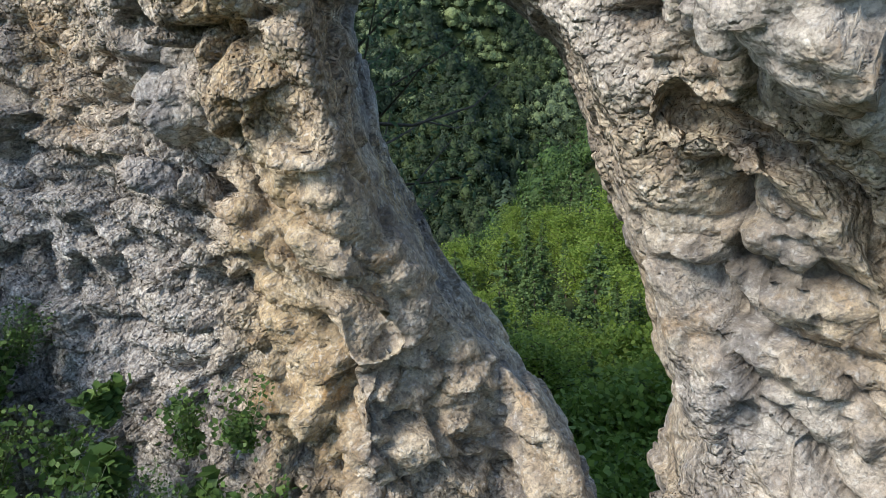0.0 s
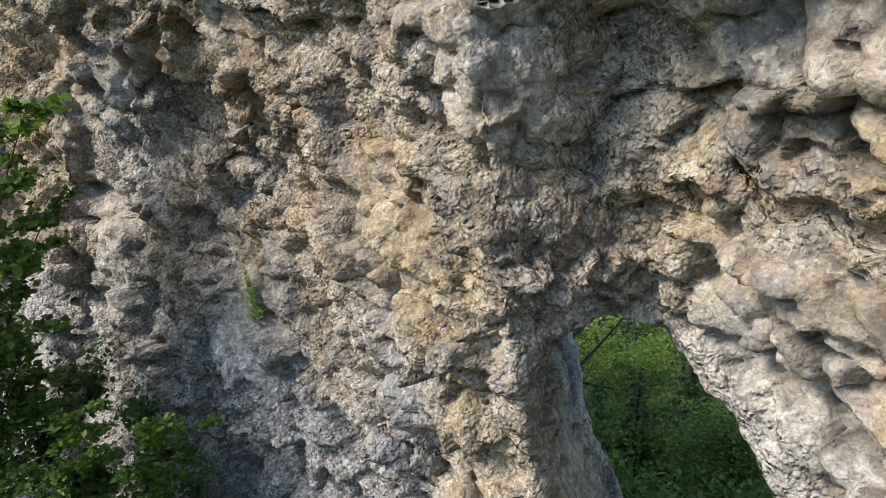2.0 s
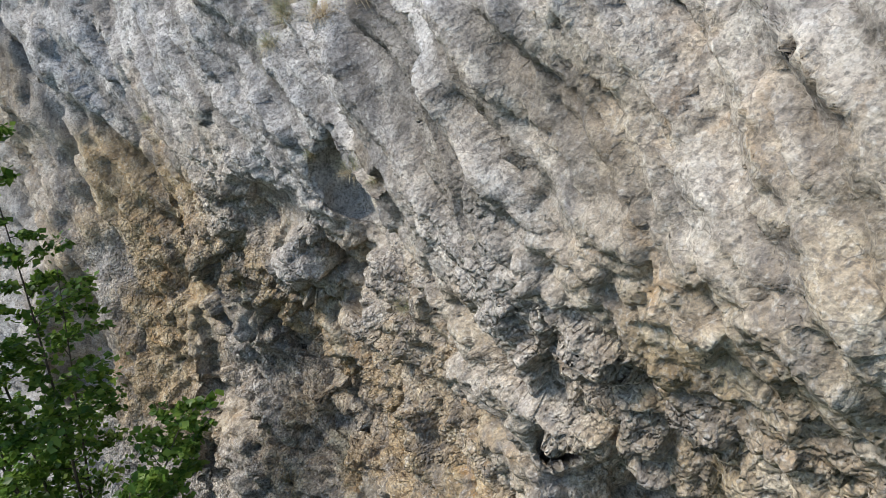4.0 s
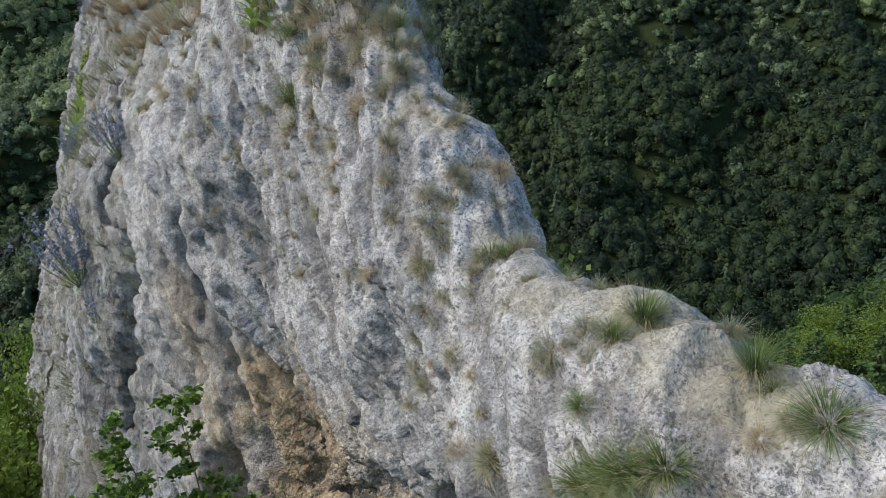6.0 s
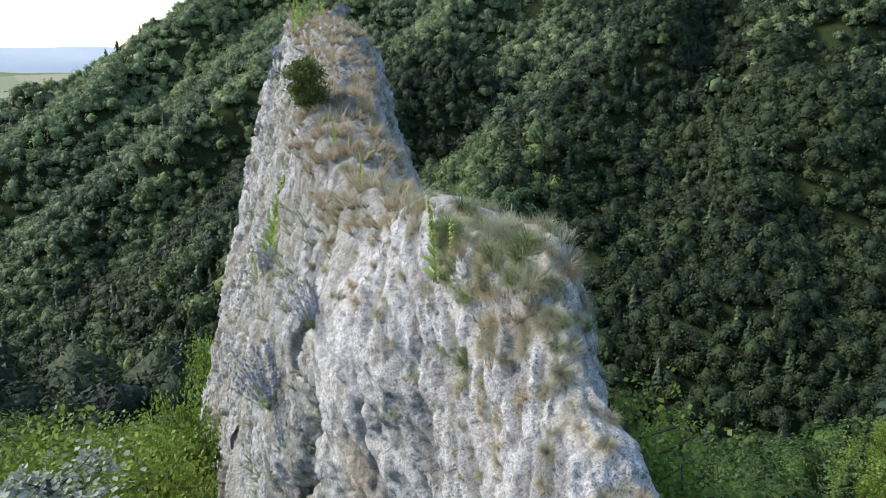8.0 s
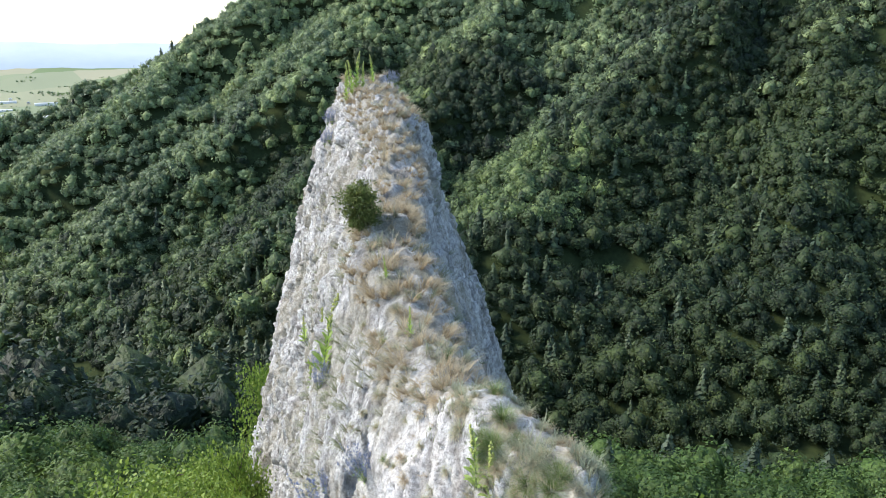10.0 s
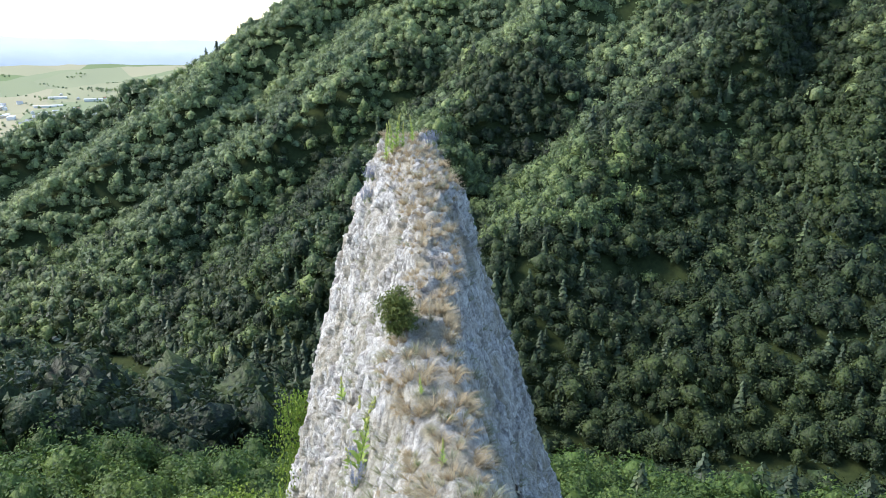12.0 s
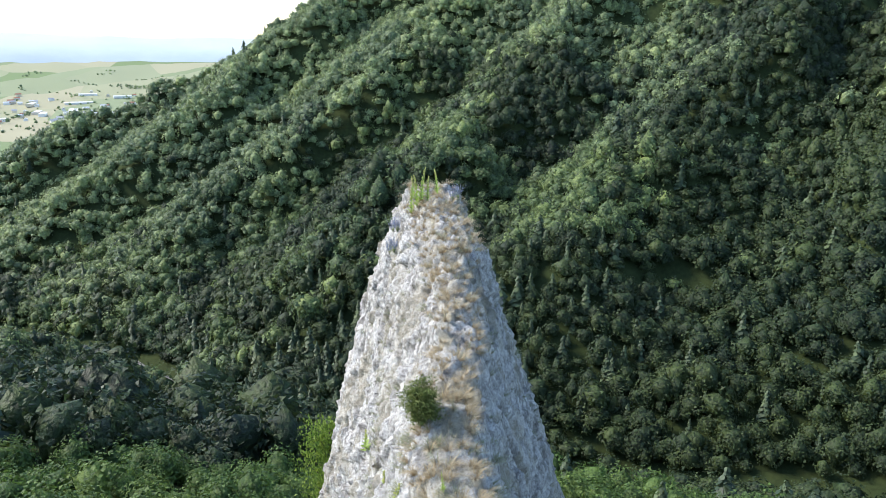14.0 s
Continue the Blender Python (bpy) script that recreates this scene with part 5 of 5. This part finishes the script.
# the shrub that leans in front of the near face
shrub = tagged(new("hazel_shrub"), "slender shrub with glossy green leaves at the rock foot", "shrub")
stems, tips = [], []
for dx, dy, h, lx, ly in ((0.0, 0.0, 7.1, -0.6, 0.85), (-0.2, 0.1, 6.8, -1.2, 0.6), (-0.3, -0.2, 6.3, -1.5, 0.2), (0.0, 0.3, 5.4, 0.0, 0.5), (0.2, -0.3, 4.4, 0.9, -0.9), (0.1, -0.4, 3.9, 0.3, -1.3), (0.3, 0.0, 3.3, 0.9, 0.0), (-0.4, -0.2, 5.6, -0.7, -0.5), (0.0, -0.4, 3.0, -0.2, -0.9), (0.3, -0.2, 2.4, 0.6, -0.6)):
    line = [np.array([dx + lx * t * t, dy + ly * t * t, h * t]) for t in np.linspace(0, 1, 9)]
    stems.append((line, np.linspace(0.028, 0.004, 9)))
    for k in range(int(7 * h)):
        t = 0.18 + 0.82 * (k + rng.uniform(0, 1)) / int(7 * h)
        root = np.array([dx + lx * t * t, dy + ly * t * t, h * t])
        a = rng.uniform(0, 2 * math.pi)
        d = np.array([math.cos(a), math.sin(a), rng.uniform(0.1, 0.8)])
        reach = rng.uniform(0.4, 0.95) * (1.15 - 0.75 * t)
        pts = [root + d * reach * s - np.array([0, 0, 0.10 * reach * s * s]) for s in np.linspace(0, 1, 4)]
        stems.append((pts, np.linspace(0.007, 0.002, 4)))
        tips.append((pts, d))
v, f = tubes(stems, 5)
part_of(shrub, "branchwork", mesh_of("branchwork", v, f), BARK)
v, f = sprays(rng, tips, 62, 0.088, 0.7, 0.15, 0.15)
part_of(shrub, "foliage", mesh_of("foliage", v, f, False), BUSH)
shrub.matrix_basis = pose(-0.85, 7.9, -2.3)

for x, y, z, size, turn in ((0.55, 6.3, -4.0, 0.42, 40), (0.15, 6.9, -4.0, 0.5, 150), (1.0, 5.7, -3.9, 0.3, 250), (-0.3, 6.0, -4.2, 0.45, 300)):
    m = pose(x, y, z, 0, 0, turn) @ Matrix.Diagonal((size * 1.3, size * 1.3, size, 1))
    copy_thing(shrub, m).matrix_basis = m
# weeds on the bank under the near face
WEED = leaf_material("weed_leaves", (0.05, 0.10, 0.03), (0.08, 0.15, 0.04), (0.15, 0.24, 0.06), 0.3)


def weed(rng, stems, height, leaf, label):
    ob = tagged(new("weed"), label, "plant", "weeds on the bank")
    lines, tips = [], []
    for k in range(stems):
        a = rng.uniform(0, 2 * math.pi)
        o = rng.uniform(0.1, 0.55)
        h = height * rng.uniform(0.5, 1.1)
        d = np.array([math.cos(a) * o, math.sin(a) * o, 1.0])
        pts = [d * h * s for s in np.linspace(0, 1, 4)]
        lines.append((pts, np.linspace(0.004, 0.0015, 4)))
        tips.append((pts, d))
    v, f = tubes(lines, 3)
    part_of(ob, "stalk", mesh_of("stalk", v, f), GREY_STEM)
    v, f = sprays(rng, tips, 34, leaf, 0.6, 0.10, 0.05)
    part_of(ob, "foliage", mesh_of("foliage", v, f, False), WEED)
    return ob


WEEDS = [weed(rng, 16, 0.55, 0.05, "leafy green weed with small leaves on the bank"), weed(rng, 9, 0.4, 0.12, "broad-leaved green weed on the bank"), weed(rng, 24, 0.7, 0.035, "feathery yellow-green weed against the rock foot")]
done = set()
for k, (x, y, z, kind, size) in enumerate(((1.85, 4.9, -2.35, 1, 0.8), (1.69, 5.84, -2.1, 2, 0.75), (2.15, 4.35, -2.55, 0, 0.9), (2.35, 3.95, -2.45, 0, 0.8), (1.4, 5.7, -2.3, 0, 1.1), (1.7, 4.5, -2.7, 1, 1.0), (1.2, 5.2, -2.7, 2, 0.9), (1.0, 6.0, -2.4, 0, 1.2), (2.0, 4.0, -2.9, 1, 0.9), (0.8, 5.6, -2.6, 1, 1.3), (0.6, 6.6, -2.3, 0, 1.4), (1.5, 4.9, -2.7, 0, 1.0), (1.15, 6.6, -1.9, 2, 0.9), (0.9, 7.3, -1.5, 0, 1.2), (0.3, 7.2, -2.0, 1, 1.5), (0.5, 8.2, -1.4, 0, 1.4), (1.75, 4.1, -2.9, 2, 0.8), (1.3, 4.4, -2.9, 0, 1.2), (2.2, 3.6, -3.0, 0, 1.0), (0.0, 8.0, -1.8, 0, 1.7), (-0.4, 6.0, -2.6, 1, 1.6))):
    m = pose(x, y, max(z, float(land(x, y)) - 0.06), rng.uniform(-8, 8), rng.uniform(-8, 8), rng.uniform(0, 360)) @ Matrix.Scale(size, 4)
    if kind in done:
        copy_thing(WEEDS[kind], m).matrix_basis = m
    else:
        done.add(kind)
        WEEDS[kind].matrix_basis = m

# the juniper on the crest
jun = tree(rng, "juniper_bush", 2.2, 0.62, 56, 110, 0.13, JUNIPER, "dark green bushy juniper growing on the bare crest", "round", "needle", category="shrub", flat=1.0, scatter=0.25)
jun.matrix_basis = pose(*crest_spot(-2.35, 22.9)) @ pose(0, 0, -0.25)

# trees with names of their own: two kinds, built twice each and copied
HORN = [tree(rng, "hornbeam", 12.0, 3.3, 52, 150, 0.23, SPRING, "bright yellow-green hornbeam on the slope under the rock", group="broadleaf trees under the rock", flat=0.8, scatter=0.22) for _ in range(2)]
LARCHES = [tree(rng, "larch", 12.0, 2.6, 58, 42, 0.33, LARCH, "light green larch on the slope beyond the arch", "fir", "leaf", group="larches beyond the arch", flat=0.75, scatter=0.16) for _ in range(2)]
BUSHES = [tree(rng, "young_beech", 3.0, 1.35, 60, 56, 0.16, SPRING, "bushy bright green young beech on the slope", group="young beeches behind the arch", category="shrub", flat=0.9, scatter=0.3) for _ in range(2)]
TALL = [tree(rng, "hornbeam", 21.0, 2.7, 84, 150, 0.17, SPRING, "tall slender bright green hornbeam beside the rock", group="broadleaf trees under the rock", flat=0.8, scatter=0.24)]
SILVER = leaf_material("whitebeam_leaves", (0.20, 0.25, 0.17), (0.33, 0.37, 0.29), (0.50, 0.53, 0.46), 0.25)
whitebeam = tree(rng, "whitebeam", 16.5, 2.3, 60, 110, 0.2, SILVER, "whitebeam with silvery pale leaves among the hornbeams", flat=0.7, scatter=0.24)
whitebeam.matrix_basis = pose(-9.6, 17.2, float(land(-9.6, 17.2)) - 0.3) @ Matrix.Diagonal((1, 1, (5.6 - float(land(-9.6, 17.2))) / 16.5, 1))
begun = set()


def place_tree(protos, x, y, top, size):
    """A copy with its top at a height; short of the ground it is stretched to reach it."""
    k = int(rng.integers(0, len(protos)))
    base = protos[k]
    ground_z = float(land(x, y)) - 0.3
    high = max(top - ground_z, 2.0)
    m = pose(x, y, ground_z, 0, 0, rng.uniform(0, 360)) @ Matrix.Diagonal((size, size, high / (3.0 if protos is BUSHES else 21.0 if protos is TALL else 12.0), 1))
    if base.name in begun:
        copy_thing(base, m).matrix_basis = m
    else:
        begun.add(base.name)
        base.matrix_basis = m


for x, y, top, size in ((5.9, 15.2, 8.0, 0.9), (7.4, 14.4, 5.4, 1.0), (5.0, 12.6, 2.6, 0.8), (8.6, 17.0, 4.2, 1.1)):
    place_tree(TALL, x, y, top, size)
for x, y, top, size in ((10.5, 15.5, 0.5, 0.7),
                        (-10.7, 38.0, -3.7, 0.62), (-12.5, 36.0, -6.2, 0.9), (-8.9, 33.0, -6.4, 0.8), (-15.0, 38.5, -7.0, 1.0), (-9.8, 26.0, -0.9, 0.85), (-12.5, 29.0, -1.9, 1.0), (-16.0, 32.0, -2.6, 1.1), (-9.0, 20.5, 1.2, 0.8), (-12.0, 22.5, 1.4, 1.0), (-15.5, 25.5, 0.4, 1.0), (-19.0, 30.0, -5.0, 1.1), (-10.5, 43.0, -9.0, 0.9), (-14.0, 45.0, -10.5, 1.0), (-13.8, 69.5, -11.0, 0.9), (-18.0, 50.0, -12.0, 1.0)):
    place_tree(HORN, x, y, top, size)
place_tree(LARCHES, 57.5, 40.0, -18.8, 1.0)
for r in np.arange(20, 114, 6.0):
    for a in np.arange(40.5, 65 if r > 50 else 73, max(3.2, 300 / r)):
        rr, aa = r + rng.uniform(-2.2, 2.2), radians(a + rng.uniform(-2, 2))
        x, y = 3 + rr * math.sin(aa), 2 + rr * math.cos(aa)
        if math.hypot(x - 57.5, y - 40) < 7:
            continue
        h = min(3.0 + 0.11 * rr, 11) * rng.uniform(0.7, 1.2)
        place_tree(LARCHES if rng.uniform() < 0.62 else HORN, x, y, float(land(x, y)) + h, h / 12 * rng.uniform(0.95, 1.3))

for r, a in ((8.5, 52), (9.5, 58), (10.5, 47), (11.5, 54), (12.5, 60), (13.5, 50), (14.5, 56), (15.5, 46), (16.5, 52), (17.5, 58), (11.0, 64), (14.0, 65), (17.0, 63), (18.5, 48), (13.0, 70), (16.0, 71), (19.0, 68), (15.0, 61), (20.0, 62), (18.0, 74), (21.5, 66), (12.0, 67)):
    x, y = 3 + r * math.sin(radians(a)), 2 + r * math.cos(radians(a))
    h = rng.uniform(2.0, 3.8)
    place_tree(BUSHES, x, y, float(land(x, y)) + h, h / 3 * rng.uniform(0.85, 1.2))

for k in range(110):
    r, a = rng.uniform(13, 55), radians(rng.uniform(42, 72))
    x, y = 3 + r * math.sin(a), 2 + r * math.cos(a)
    if k % 2:
        h = rng.uniform(1.8, 3.8)
        place_tree(BUSHES, x, y, float(land(x, y)) + h, h / 3 * rng.uniform(0.85, 1.2))
    else:
        h = rng.uniform(3.5, 6.5) if r > 26 else rng.uniform(2.2, 3.6)
        place_tree(LARCHES if k % 3 else HORN, x, y, float(land(x, y)) + h, h / 12 * rng.uniform(1.0, 1.3))

# the pine just behind the arch
pine = tree(rng, "pine", 7.5, 2.2, 26, 70, 0.15, PINE, "sparse blue-green pine with bare twigs behind the arch", "round", "needle", flat=1.0, scatter=0.12)
pine.matrix_basis = pose(8.6, 9.6, -5.2)
part_of(pine, "dead_branch", mesh_of("dead_branch", *tubes([([(-1.2, -1.2, 4.4), (-0.4, -1.6, 4.3), (0.5, -2.1, 4.55), (1.1, -2.3, 5.0)], (0.03, 0.024, 0.016, 0.006)), ([(-0.2, -1.7, 4.35), (0.4, -1.8, 4.2), (0.9, -1.9, 4.3)], (0.016, 0.01, 0.004))], 6)), BARK, "bare grey dead branch")


# ---- the plain: road, town, copses ----
ROAD = plain_material("road", (0.16, 0.155, 0.15), (0.22, 0.215, 0.21), 0.6)
u = np.linspace(-260, 760, 160)
rx, ry = 154 + u * -0.914 - valley_bend(u) * 0.407, 318 + u * 0.407 - valley_bend(u) * 0.914
rv, rf = [], []
for k in range(len(u)):
    for e in (-3.2, 3.2):
        x, y = rx[k] + 0.407 * e, ry[k] + 0.914 * e
        rv.append((x, y, float(land(rx[k], ry[k])) + 0.4))
rf = [(2 * k, 2 * k + 1, 2 * k + 3, 2 * k + 2) for k in range(len(u) - 1)]
thing("road", mesh_of("road", np.array(rv), np.array(rf)), ROAD, "narrow grey asphalt road along the valley floor", "road", kind="structure")

WALLS = [plain_material("render_" + n, a, b, 0.3) for n, a, b in (("white", (0.70, 0.69, 0.66), (0.80, 0.79, 0.76)), ("cream", (0.62, 0.55, 0.42), (0.70, 0.63, 0.50)))]
ROOFS = [plain_material("roof_" + n, a, b, 0.5) for n, a, b in (("red", (0.32, 0.14, 0.09), (0.42, 0.20, 0.13)), ("grey", (0.35, 0.35, 0.36), (0.45, 0.45, 0.46)), ("pale", (0.62, 0.62, 0.62), (0.72, 0.72, 0.72)))]


def house_meshes(w, d, h, r):
    a, b = w / 2, d / 2
    v = np.array([(-a, -b, 0), (a, -b, 0), (a, b, 0), (-a, b, 0), (-a, -b, h), (a, -b, h), (a, b, h), (-a, b, h)])
    wall = mesh_of("wall", v, np.array([(0, 1, 5, 4), (1, 2, 6, 5), (2, 3, 7, 6), (3, 0, 4, 7)]), False)
    e = 0.6
    rv = np.array([(-a - e, -b - e, h), (a + e, -b - e, h), (a + e, b + e, h), (-a - e, b + e, h), (-a - e, 0, h + r), (a + e, 0, h + r)])
    roof = mesh_of("roof", rv, np.array([(0, 1, 5), (0, 5, 4), (2, 3, 4), (2, 4, 5), (1, 2, 5), (3, 0, 4), (0, 3, 2), (0, 2, 1)]), False)
    return wall, roof


KINDS = [house_meshes(14, 11, 6, 4), house_meshes(18, 10, 7, 4), house_meshes(60, 18, 8, 2), house_meshes(90, 24, 9, 2)]
for k in range(95):
    az = radians(rng.uniform(-37, -21))
    r = rng.uniform(2150, 3050)
    x, y = r * math.sin(az), r * math.cos(az)
    kind = int(rng.choice(4, p=(0.42, 0.34, 0.16, 0.08)))
    wall, roof = KINDS[kind]
    big = kind > 1
    ob = tagged(new("house" if not big else "hall"), "long pale-roofed farm hall in the distant town" if big else "small pitched-roof house in the distant town", "building", "buildings of the town")
    ob.matrix_basis = pose(x, y, float(land(x, y)) - 0.5, 0, 0, rng.choice((20, 110, 35)) + rng.uniform(-8, 8))
    for me, mats in ((wall, WALLS), (roof, ROOFS[2:] if big else ROOFS)):
        me2 = me.copy() if len(me.materials) else me
        me2.materials.clear()
        me2.materials.append(mats[int(rng.integers(0, len(mats)))])
        part_of(ob, me.name.split(".")[0], me2, None)

rows = []
for k in range(46):
    az, r = radians(rng.uniform(-40, -12)), rng.uniform(1350, 3900)
    n = int(rng.integers(3, 16))
    d = rng.uniform(0, math.pi)
    s = rng.uniform(8, 16)
    for j in range(n):
        rows.append((r * math.sin(az) + j * s * math.cos(d) + rng.normal() * 6, r * math.cos(az) + j * s * math.sin(d) + rng.normal() * 6))
for k in range(260):
    az, r = radians(rng.uniform(-38, -20)), rng.uniform(2050, 3150)
    rows.append((r * math.sin(az), r * math.cos(az)))
for k in range(40):
    rows.append((-1240 + rng.normal() * 45, 2950 + rng.normal() * 12))
# distant copses share the leaf colour that is paled for haze
forest("plain_copses", np.array(rows), [crown_leafy(rng, 1, 24, 0.1, 8) for _ in range(4)], 10.0, HAZY_WOODS, "scattered copses and hedges on the open plain")
